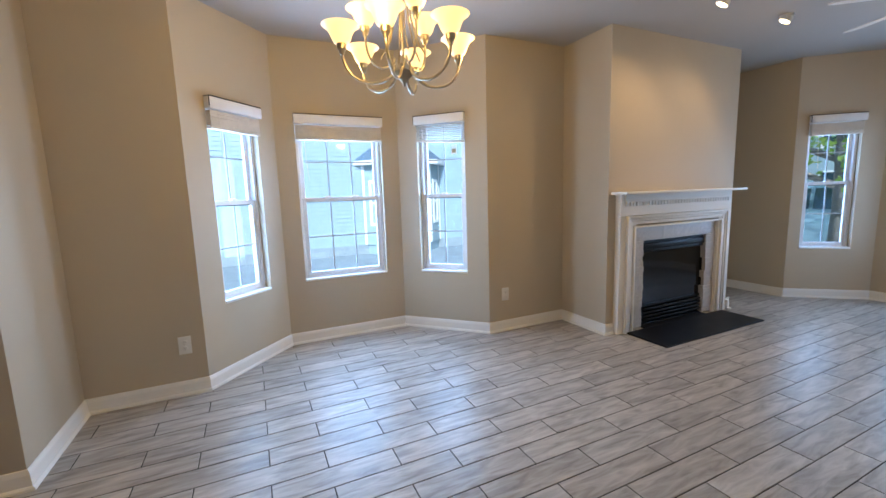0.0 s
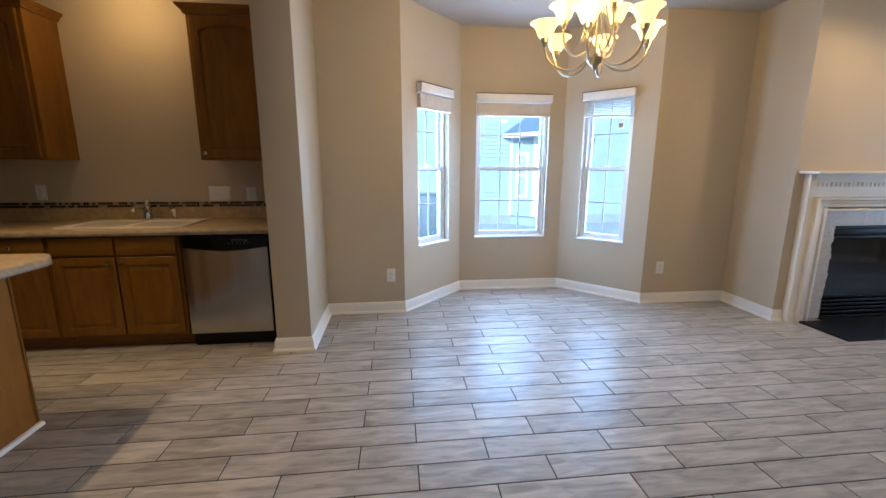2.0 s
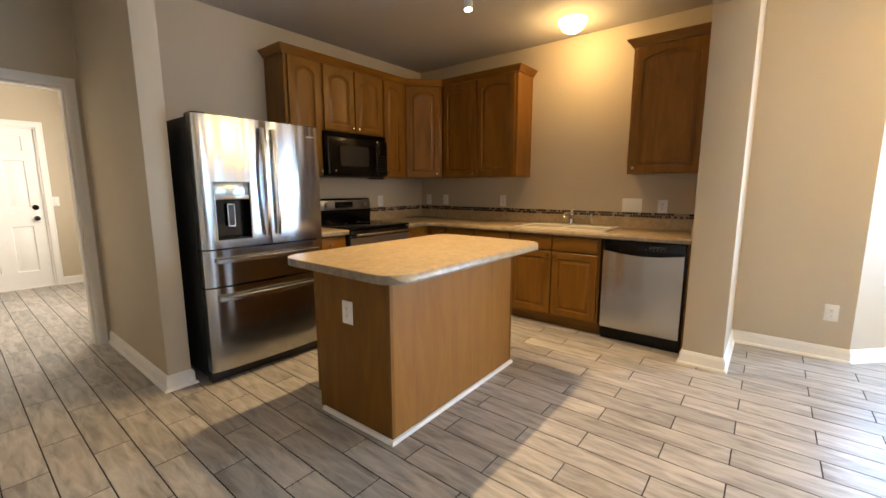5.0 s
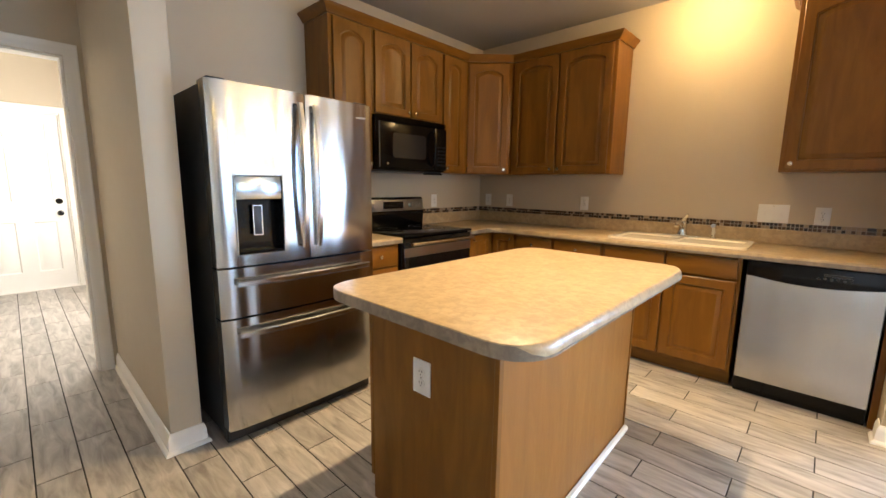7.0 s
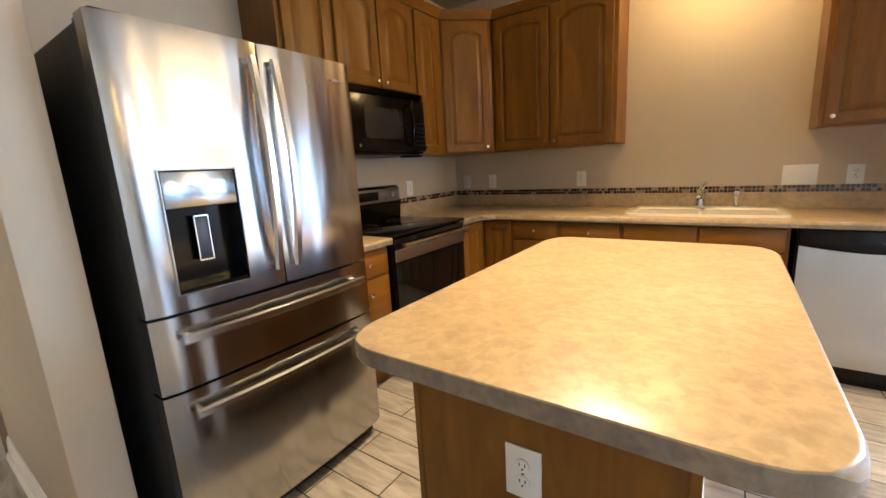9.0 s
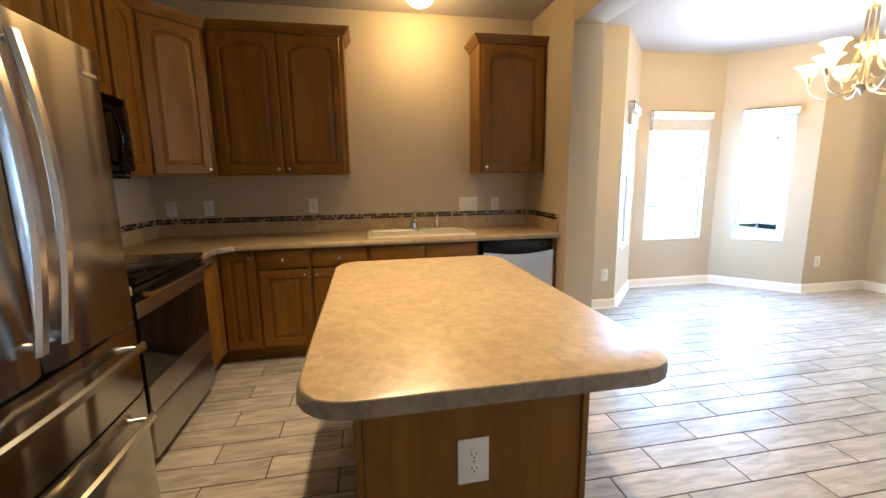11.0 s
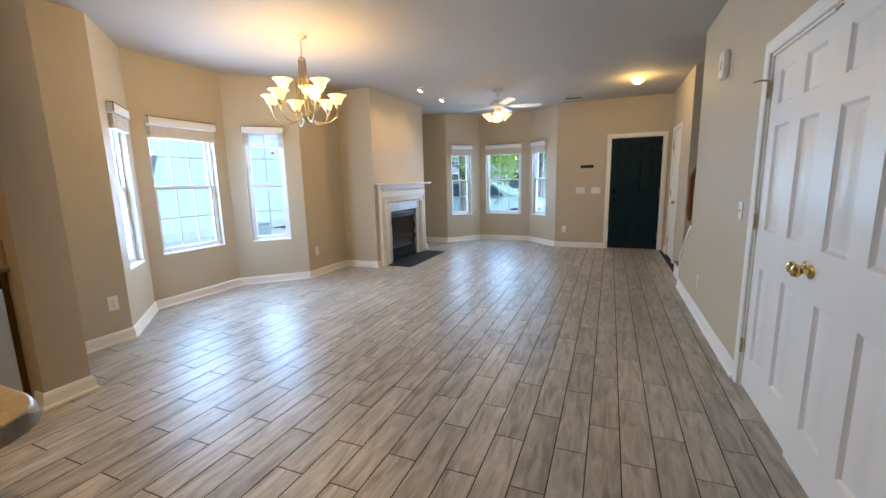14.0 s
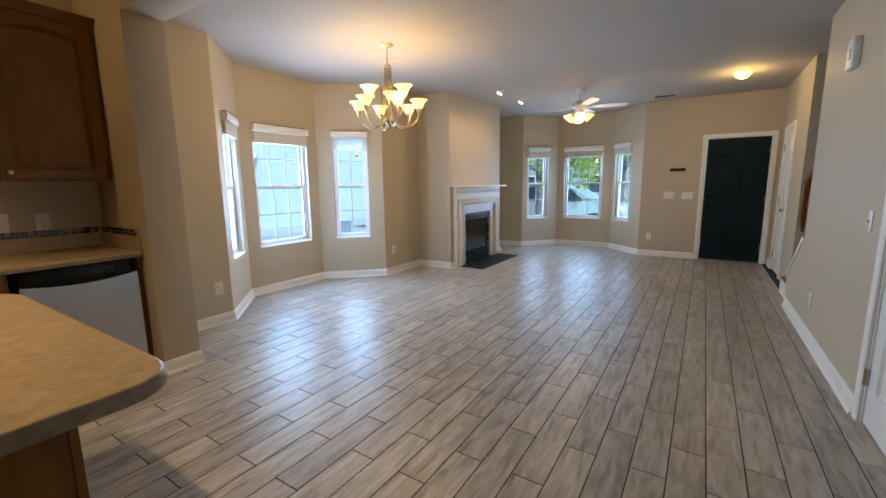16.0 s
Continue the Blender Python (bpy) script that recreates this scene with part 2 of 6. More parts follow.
M_MOS_L = plain("tan stone mosaic", (0.30, 0.22, 0.14), 0.4, spread=0.2, scale=60)
M_MOS_B = plain("black glass mosaic", (0.03, 0.026, 0.022), 0.15, spread=0.3, scale=60)
M_SIDING = plain("pale vinyl siding", (0.33, 0.43, 0.47), 0.6, spread=0.04, scale=3)
M_ROOF = plain("slate blue shingle", (0.11, 0.17, 0.23), 0.85, spread=0.3, scale=25)
M_GRASS = plain("lawn grass", (0.075, 0.13, 0.035), 0.9, spread=0.5, scale=18)
M_ROAD = plain("asphalt", (0.06, 0.06, 0.062), 0.85, spread=0.25, scale=40)
M_PATH = plain("weathered blue-grey concrete", (0.30, 0.35, 0.37), 0.8, spread=0.12, scale=4)
M_CONC = plain("pale concrete", (0.42, 0.40, 0.37), 0.8, spread=0.12, scale=9)
def leaf_material():
    m = Nodes("tree leaf")
    f = m.noise(m.coords(), 1.3, 4)
    c = m.ramp(f, [(0.3, (0.24, 0.40, 0.08)), (0.5, (0.34, 0.50, 0.10)), (0.7, (0.42, 0.56, 0.12))])
    m.set(Base_Color=c, Roughness=0.55)
    tl, mx = m.add("BsdfTranslucent"), m.add("MixShader")
    m.link(c, tl.inputs["Color"])
    mx.inputs[0].default_value = 0.72
    m.link(m.b.outputs[0], mx.inputs[1])
    m.link(tl.outputs[0], mx.inputs[2])
    m.link(mx.outputs[0], m.t.nodes["Material Output"].inputs[0])
    return m.mat


M_LEAF = leaf_material()
M_BARK = plain("grey brown bark", (0.22, 0.20, 0.18), 0.9, spread=0.4, scale=30)
M_CAR = plain("silver blue car paint", (0.36, 0.52, 0.58), 0.22, 0.2, 0.05)
M_CARGLASS = plain("dark car glass", (0.06, 0.12, 0.15), 0.08, 0.6)
M_RUBBER = plain("tyre rubber", (0.02, 0.02, 0.02), 0.8)
M_CARPET = plain("tan brown stair carpet", (0.20, 0.14, 0.09), 0.95, spread=0.25, scale=120, bump=0.4)

# ---- building helpers ----


def box(bm, x0, x1, y0, y1, z0, z1):
    v = [bm.verts.new(p) for p in ((x0, y0, z0), (x1, y0, z0), (x1, y1, z0), (x0, y1, z0), (x0, y0, z1), (x1, y0, z1), (x1, y1, z1), (x0, y1, z1))]
    for f in ((3, 2, 1, 0), (4, 5, 6, 7), (0, 1, 5, 4), (1, 2, 6, 5), (2, 3, 7, 6), (3, 0, 4, 7)):
        bm.faces.new([v[i] for i in f])
    return v


def boxes(*rows):
    bm = bmesh.new()
    for r in rows:
        box(bm, *r)
    return bm


def soft(bm, width=0.003, segments=2):
    bmesh.ops.bevel(bm, geom=list(bm.edges), offset=width, segments=segments, profile=0.5, affect="EDGES", clamp_overlap=True)
    return bm


def sbox(x0, x1, y0, y1, z0, z1, width=0.003, segments=2):
    return soft(boxes((x0, x1, y0, y1, z0, z1)), width, segments)


def lathe(profile, seg=24, at=(0, 0, 0), bm=None, cap=True):
    """Turns (radius, height) pairs about the upright axis through at."""
    bm = bm or bmesh.new()
    rings = []
    for r, z in profile:
        rings.append([bm.verts.new((at[0] + r * math.cos(2 * math.pi * k / seg), at[1] + r * math.sin(2 * math.pi * k / seg), at[2] + z)) for k in range(seg)])
    for a, b in zip(rings, rings[1:]):
        for k in range(seg):
            bm.faces.new((a[k], a[(k + 1) % seg], b[(k + 1) % seg], b[k]))
    if cap:
        for ring in (rings[0][::-1], rings[-1]):
            if (ring[0].co - ring[seg // 2].co).length > 1e-5:
                bm.faces.new(ring)
    return bm


def tube(points, r, seg=8, bm=None):
    """A round bar along the points; r is one radius or one for each point."""
    bm = bm or bmesh.new()
    pts = [Vector(p) for p in points]
    radii = r if isinstance(r, (list, tuple)) else [r] * len(pts)
    rings, up = [], Vector((0.13, 0.21, 0.97)).normalized()
    for i, p in enumerate(pts):
        d = (pts[min(i + 1, len(pts) - 1)] - pts[max(i - 1, 0)]).normalized()
        a = d.cross(up).normalized()
        if a.length < 0.5:
            a = d.cross(Vector((1, 0, 0))).normalized()
        b = d.cross(a)
        rings.append([bm.verts.new(p + radii[i] * (math.cos(2 * math.pi * k / seg) * a + math.sin(2 * math.pi * k / seg) * b)) for k in range(seg)])
    for a, b in zip(rings, rings[1:]):
        for k in range(seg):
            bm.faces.new((a[k], a[(k + 1) % seg], b[(k + 1) % seg], b[k]))
    bm.faces.new(rings[0][::-1])
    bm.faces.new(rings[-1])
    return bm


def prism(outline, z0, z1, bm=None):
    """An upright prism on a plan outline."""
    bm = bm or bmesh.new()
    lo, hi = [bm.verts.new((x, y, z0)) for x, y in outline], [bm.verts.new((x, y, z1)) for x, y in outline]
    bm.faces.new(lo[::-1])
    bm.faces.new(hi)
    for k in range(len(outline)):
        j = (k + 1) % len(outline)
        bm.faces.new((lo[k], lo[j], hi[j], hi[k]))
    return bm


def swept(profile, path, closed=False, bm=None):
    """A moulding: profile of (out, up) pairs swept along plan points, mitred; out is to the left of the way."""
    bm = bm or bmesh.new()
    pts = [Vector((x, y)) for x, y in path]
    n, rings = len(pts), []
    for i, p in enumerate(pts):
        a = pts[i - 1] if (i or closed) else None
        b = pts[(i + 1) % n] if (i < n - 1 or closed) else None
        d1 = (p - a).normalized() if a is not None else None
        d2 = (b - p).normalized() if b is not None else None
        d1, d2 = d1 or d2, d2 or d1
        n1, n2 = Vector((-d1.y, d1.x)), Vector((-d2.y, d2.x))
        m = (n1 + n2).normalized()
        m = m / max(0.35, m.dot(n1))
        rings.append([bm.verts.new((p.x + m.x * o, p.y + m.y * o, u)) for o, u in profile])
    k = len(profile)
    for i in range(n if closed else n - 1):
        a, b = rings[i], rings[(i + 1) % n]
        for j in range(k):
            bm.faces.new((a[j], b[j], b[(j + 1) % k], a[(j + 1) % k]))
    if not closed:
        bm.faces.new(rings[0])
        bm.faces.new(rings[-1][::-1])
    return bm


def finish(bm, m=None, smooth=None):
    if m is not None:
        bm.transform(m)
    bmesh.ops.recalc_face_normals(bm, faces=bm.faces)
    mesh = bpy.data.meshes.new("mesh")
    bm.to_mesh(mesh)
    bm.free()
    if smooth is not None:
        mesh.shade_smooth()
        mesh.set_sharp_from_angle(angle=radians(smooth))
    return mesh


def mesh_object(name, bm, material, m=None, smooth=35):
    mesh = finish(bm, m, smooth)
    mesh.name = name
    mesh.materials.append(material)
    return new(name, mesh)


def part(name, bm, material, parent, label="", smooth=35):
    ob = mesh_object(name, bm, material, None, smooth)
    ob.parent = parent
    return tagged(ob, label)


def thing(name, loc, turn=0.0, label="", category="", group="", kind=""):
    ob = new(name)
    ob.empty_display_size = 0.1
    ob.location = loc
    ob.rotation_euler = (0, 0, radians(turn))
    return tagged(ob, label, category, group, kind)


def structure(name, bm, material, label="", category="", smooth=35):
    return tagged(mesh_object(name, bm, material, None, smooth), label, category, "", "structure")


def framed(p0, p1):
    """Place and turn (degrees) of a wall run from p0 to p1: local x runs along it, local y points to its left."""
    return (p0[0], p0[1], 0), math.degrees(math.atan2(p1[1] - p0[1], p1[0] - p0[0])), math.hypot(p1[0] - p0[0], p1[1] - p0[1])


# ---- large structure ----
H = 2.71
XF, XB, YR, YW = 7.24, -2.95, -0.575, 4.16   # front wall, stove wall, door wall, window wall
XD, XU = -3.53, -6.64                        # hall door wall, far wall of the back room
T = 0.14
# inner outline, room to the left of the way
BAY = [(0.51, YW), (1.214, YW), (1.825, 4.81), (2.945, 4.81), (3.566, YW), (4.455, YW)]
FBAY = [(XF, 3.49), (7.87, 2.95), (7.87, 1.84), (XF, 1.215)]


def wall(name, p0, p1, holes=(), z0=0.0, z1=H, thick=T, ext0=0.0, ext1=0.0):
    """A wall whose room face runs from p0 to p1 with the room on its right; holes are (s0, s1, z0, z1) along it."""
    loc, turn, length = framed(p0, p1)
    xs = sorted({-ext0, length + ext1, *[h[0] for h in holes], *[h[1] for h in holes]})
    zs = sorted({z0, z1, *[h[2] for h in holes], *[h[3] for h in holes]})
    zs = [z for z in zs if z0 <= z <= z1]
    bm = bmesh.new()
    grid = {}

    def vert(x, y, z):
        key = (round(x, 5), y, round(z, 5))
        if key not in grid:
            grid[key] = bm.verts.new((x, y, z))
        return grid[key]

    def solid(i, j):
        if not (0 <= i < len(xs) - 1 and 0 <= j < len(zs) - 1):
            return False
        cx, cz = (xs[i] + xs[i + 1]) / 2, (zs[j] + zs[j + 1]) / 2
        return not any(h[0] < cx < h[1] and h[2] < cz < h[3] for h in holes)

    for i in range(len(xs) - 1):
        for j in range(len(zs) - 1):
            if not solid(i, j):
                continue
            a, b, c, d = xs[i], xs[i + 1], zs[j], zs[j + 1]
            for y in (0, thick):
                bm.faces.new([vert(a, y, c), vert(b, y, c), vert(b, y, d), vert(a, y, d)])
            for ok, e0, e1 in ((solid(i - 1, j), (a, c), (a, d)), (solid(i + 1, j), (b, c), (b, d)), (solid(i, j - 1), (a, c), (b, c)), (solid(i, j + 1), (a, d), (b, d))):
                if not ok:
                    bm.faces.new([vert(e0[0], 0, e0[1]), vert(e1[0], 0, e1[1]), vert(e1[0], thick, e1[1]), vert(e0[0], thick, e0[1])])
    ob = structure(name, bm, M_WALL, "beige painted drywall wall", "wall")
    ob.location, ob.rotation_euler = loc, (0, 0, radians(turn))
    return ob


WZ0, WZ1 = 0.575, 2.065
SIDE = (0.205, 0.690)
W2A, W2B = 0.165, 0.950
# window wall, from the kitchen to the front (room on the right of the way)
wall("wall_kitchen_back", (XB, YW), (0.26, YW), ext0=T)
wall("wall_north_a", (0.51, YW), BAY[1])
wall("wall_bay_a", BAY[1], BAY[2], [(*SIDE, WZ0, WZ1)])
wall("wall_bay_b", BAY[2], BAY[3], [(W2A, W2B, WZ0, WZ1)])
wall("wall_bay_c", BAY[3], BAY[4], [(*SIDE, WZ0, WZ1)])
wall("wall_north_b", BAY[4], BAY[5])
CX0, CX1, CY = 4.455, 6.275, 3.58
wall("wall_north_c", (CX1, YW), (XF, YW), ext1=T)
wall("wall_front_a", (XF, YW), FBAY[0])
wall("wall_front_bay_a", FBAY[0], FBAY[1], [(0.12, 0.61, WZ0, WZ1)])
wall("wall_front_bay_b", FBAY[1], FBAY[2], [(0.15, 0.93, WZ0, WZ1)])
wall("wall_front_bay_c", FBAY[2], FBAY[3], [(0.09, 0.57, WZ0, WZ1)])
FD0, FD1 = 0.268, -0.602
wall("wall_front_b", FBAY[3], (XF, -0.72), [(1.215 - FD0, 1.215 - FD1, -0.01, 2.035)])
# door wall: stair hall and closet
YS = -0.70
wall("wall_entry", (XF + T, YS), (5.3, YS), [(0.42 + T, 1.14 + T, -0.01, 2.04)])
wall("wall_stair_foot", (5.302, YS - 0.001), (5.3, -1.75), thick=0.12)
wall("wall_stair_side", (5.42, -1.70), (1.2, -1.70))
X1, X2 = 2.020, 0.51
wall("wall_south", (4.0, YR), (XU, YR), [(4.0 - X1, 4.0 - X2, -0.01, 1.996)], thick=0.12)
# kitchen end
wall("wall_stove", (XB, 1.04), (XB, YW), thick=0.1)
NIB = structure("wall_fridge_nib", sbox(XD, -2.20, 0.90, 1.035, 0, H, 0.006), M_WALL, "beige painted drywall wall end", "wall")
wall("wall_hall", (XD, YR), (XD, 0.90), [(0.575 + 0.015, 0.575 + 0.805, -0.01, 2.02)], thick=0.11)
wall("wall_back_room", (XU, YR), (XU, 1.9), [(0.575 + 0.18, 0.575 + 0.99, -0.01, 2.03)])
# the opening is added, out of view, to let a lamp into the back room
wall("wall_back_side", (XU, 1.6), (XD - 0.11, 1.6), [(0.94, 2.14, 0.9, 2.1)])
wall("wall_back_near", (XD, 1.035), (XD, 1.75), thick=0.11)
COLUMN = structure("column", sbox(0.26, 0.51, 3.41, YW + 0.1, 0, H, 0.006), M_WALL, "beige painted drywall column", "column")
structure("beam", sbox(0.262, 0.508, YR, 3.412, 2.435, H, 0.006), M_WALL, "beige painted drywall header beam", "beam")
wall("wall_chimney", (CX0, CY), (CX1, CY), [(0.42, 1.38, -0.01, 0.845)], thick=YW - CY + T)
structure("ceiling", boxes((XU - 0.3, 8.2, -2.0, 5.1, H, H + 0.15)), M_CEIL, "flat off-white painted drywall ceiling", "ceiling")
FLOOR = structure("floor", boxes((XU - 0.2, 8.0, -2.0, 4.95, -0.15, -0.002)), M_GROUT, "grey wood-look porcelain plank tile floor with dark grout", "floor")

# baseboards: outline walked with the room on the left
BASE = [(0, 0), (0.016, 0), (0.016, 0.012), (0.013, 0.075), (0.009, 0.088), (0.005, 0.098), (0, 0.10)]
SHOE = [(0.012, 0), (0.030, 0), (0.028, 0.010), (0.020, 0.018), (0.012, 0.020)]


def baseboard(path, name="baseboard"):
    bm = swept(BASE, path)
    swept(SHOE, path, bm=bm)
    return structure(name, bm, M_TRIM, "white painted wood baseboard", "baseboard", smooth=None)


baseboard([(4.66, CY), (CX0, CY), (CX0, YW), BAY[4], BAY[3], BAY[2], BAY[1], (0.51, YW), (0.51, 3.41), (0.26, 3.41), (0.26, 3.50)])
baseboard([(XF, FD0 + 0.057), FBAY[3], FBAY[2], FBAY[1], FBAY[0], (XF, YW), (CX1, YW), (CX1, CY), (6.34, CY)])
baseboard([(X1 + 0.072, YR), (4.555, YR)])
baseboard([(XD, YR), (X2 - 0.075, YR)])
baseboard([(6.85, YS), (XF, YS), (XF, YS + 0.01)])
baseboard([(-2.90, 1.035), (-2.20, 1.035), (-2.20, 0.90), (XD, 0.90)])
baseboard([(XU, 1.6), (XU, 1.06)])
baseboard([(XU, 0.10), (XU, YR), (XD - 0.11, YR)])

# ---- windows ----


def window(name, p0, p1, s0, s1, panes=(3, 2), tilt=0.0, sticker=False, watts=WIN_W, colour=DAY):
    """A white double-hung window with grilles, set in the wall run p0-p1 between s0 and s1."""
    loc, turn, _ = framed(p0, p1)
    c, s = math.cos(radians(turn)), math.sin(radians(turn))
    mid = (s0 + s1) / 2
    base = (loc[0] + c * mid, loc[1] + s * mid, WZ0)
    w, h = (s1 - s0) / 2, WZ1 - WZ0
    win = thing(name, base, turn, "white vinyl double-hung window with grilles", "window", "", "structure")
    d = T
    e = 0.003
    part("window_frame", soft(boxes((-w + e, -w + 0.03, 0.055, d - 0.01, e, h - e), (w - 0.03, w - e, 0.055, d - 0.01, e, h - e), (-w + 0.03, w - 0.03, 0.055, d - 0.01, h - 0.035, h - e), (-w + 0.03, w - 0.03, 0.055, d - 0.01, e, 0.03)), 0.002, 1), M_VINYL, win)
    part("window_sill", soft(boxes((-w + e, w - e, -0.012, 0.054, 0.001, 0.02)), 0.004, 2), M_TRIM, win, "white painted wood window sill")
    zm = h * 0.5
    for lo, hi, y0, y1 in ((0.031, zm + 0.02, 0.062, 0.088), (zm - 0.02, h - 0.036, 0.092, 0.118)):
        fr = 0.033
        a, b = -w + 0.032, w - 0.032
        sash = part("sash", soft(boxes((a, a + fr, y0, y1, lo, hi), (b - fr, b, y0, y1, lo, hi), (a + fr, b - fr, y0, y1, lo, lo + fr + 0.008), (a + fr, b - fr, y0, y1, hi - fr, hi)), 0.002, 1), M_VINYL, win)
        gx0, gx1, gz0, gz1 = a + fr, b - fr, lo + fr + 0.008, hi - fr
        ym = (y0 + y1) / 2
        g = bmesh.new()
        for k in range(1, panes[0]):
            x = gx0 + (gx1 - gx0) * k / panes[0]
            box(g, x - 0.006, x + 0.006, ym - 0.004, ym + 0.004, gz0, gz1)
        for k in range(1, panes[1]):
            z = gz0 + (gz1 - gz0) * k / panes[1]
            box(g, gx0, gx1, ym - 0.003, ym + 0.003, z - 0.006, z + 0.006)
        # grille colour holds the backlit shade; the sash stays white
        part("grille", g, M_GRILLE_BACKLIT, sash, "slim white window grille, greyed to look backlit")
        pane = part("pane", boxes((gx0, gx1, ym + 0.005, ym + 0.008, gz0, gz1)), M_GLASS, sash)
        pane.visible_shadow = False
        if lo < 0.1:
            # thin dark bar standing in for the shadow below the meeting rail
            part("weatherstrip", boxes((gx0, gx1, ym - 0.008, ym + 0.004, gz1 - 0.007, gz1 - 0.0005)), M_SLOT, sash, "dark strip for the shadow line under the meeting rail")
        elif sticker:
            sx, sz = gx0 + (gx1 - gx0) * 0.70, (gz0 + gz1) / 2 + 0.05
            st_ = part("window_sticker", boxes((sx, sx + 0.052, ym + 0.003, ym + 0.0045, sz, sz + 0.085)), M_PLASTIC, sash, "small white paper sticker on the glass")
            part("sticker_print", boxes((sx + 0.006, sx + 0.046, ym + 0.0015, ym + 0.0028, sz + 0.012, sz + 0.05)), M_MOS_L, sash, "tan printed square")
    lk = bmesh.new()
    for x in ((-0.13, 0.13) if w > 0.3 else (0.0,)):
        box(lk, x - 0.025, x + 0.025, 0.060, 0.092, zm + 0.021, zm + 0.034)
    part("sash_lock", lk, M_VINYL, win)
    # raised blind
    bl = thing("window_blind", (base[0], base[1], WZ1 - 0.30), turn, "raised cream faux-wood blind under a white valance", "window blind", "window blinds")
    part("valance", soft(boxes((-w - 0.006, w + 0.006, -0.055, -0.040, 0.225, 0.305), (-w - 0.006, -w + 0.006, -0.040, 0.0, 0.225, 0.305), (w - 0.006, w + 0.006, -0.040, 0.0, 0.225, 0.305)), 0.003, 2), M_VALANCE, bl, "white moulded valance")
    # dark strips along the valance's top and left edge imitate the shaded gap
    part("top_bracket", boxes((-w - 0.004, w + 0.004, -0.056, -0.002, 0.3055, 0.3115), (-w - 0.0095, -w - 0.0065, -0.057, -0.051, 0.235, 0.3105)), M_SLOT, bl, "dark strip for the shadow gap above the valance")
    slat = 0.0035 if tilt else 0.0098
    for k in range(9):
        z = 0.215 - (0.0135 if tilt else 0.0118) * k
        dz = tilt * (k / 8.0) ** 1.2
        bm = boxes((-w + 0.008, w - 0.008, -0.036 + 0.002 * (k % 3), 0.014, z - slat, z))
        for v in bm.verts:
            v.co.z += dz * (v.co.x + w) / (2 * w) + 0.0006 * math.sin(9 * v.co.y * 40 + k)
        part("slat", bm, M_BLIND, bl)
    low = 0.075 if tilt else 0.088
    bm = boxes((-w + 0.008, w - 0.008, -0.038, 0.014, low, low + 0.018))
    for v in bm.verts:
        v.co.z += tilt * (v.co.x + w) / (2 * w)
    part("bottom_rail", bm, M_BLIND, bl)
    part("headrail", boxes((-w + 0.008, w - 0.008, -0.037, 0.012, 0.225, 0.27)), M_WHITEMETAL, bl)
    part("pull_cord", tube([(-w + 0.07, -0.04, 0.225), (-w + 0.075, -0.045, -0.02), (-w + 0.09, -0.045, -0.28)], 0.0018, 6), M_BLIND, bl)
    n = Vector((s, -c, 0))
    centre = Vector((base[0], base[1], WZ0 + h * 0.45)) - n * (T + 0.02)
    area_lamp("daylight_" + name, centre, n, 2 * w - 0.08, h * 0.8, watts * (2 * w), colour)
    return win


window("window_1", BAY[1], BAY[2], *SIDE, panes=(2, 2))
window("window_2", BAY[2], BAY[3], W2A, W2B)
window("window_3", BAY[3], BAY[4], *SIDE, panes=(2, 2), tilt=-0.035, sticker=True)
window("window_4", FBAY[0], FBAY[1], 0.12, 0.61, panes=(2, 2), watts=WIN_W * 0.5)
window("window_5", FBAY[1], FBAY[2], 0.15, 0.93, watts=WIN_W * 0.5)
window("window_6", FBAY[2], FBAY[3], 0.09, 0.57, panes=(2, 2), watts=WIN_W * 0.5)
# added fill lamp behind an unseen window frame, to brighten the back room
area_lamp("daylight_back_room", (-5.1, 1.75, 1.5), (0, -1, 0), 1.1, 1.1, 18, (1.0, 0.93, 0.82))
structure("window_back_room", soft(boxes((-5.70, -5.62, 1.63, 1.70, 0.9, 2.1), (-4.58, -4.50, 1.63, 1.70, 0.9, 2.1), (-5.62, -4.58, 1.63, 1.70, 2.03, 2.1), (-5.62, -4.58, 1.63, 1.70, 0.9, 0.97)), 0.003, 1), M_VINYL, "white vinyl window frame, unseen, added for the back room fill lamp", "window")

# ---- doors ----


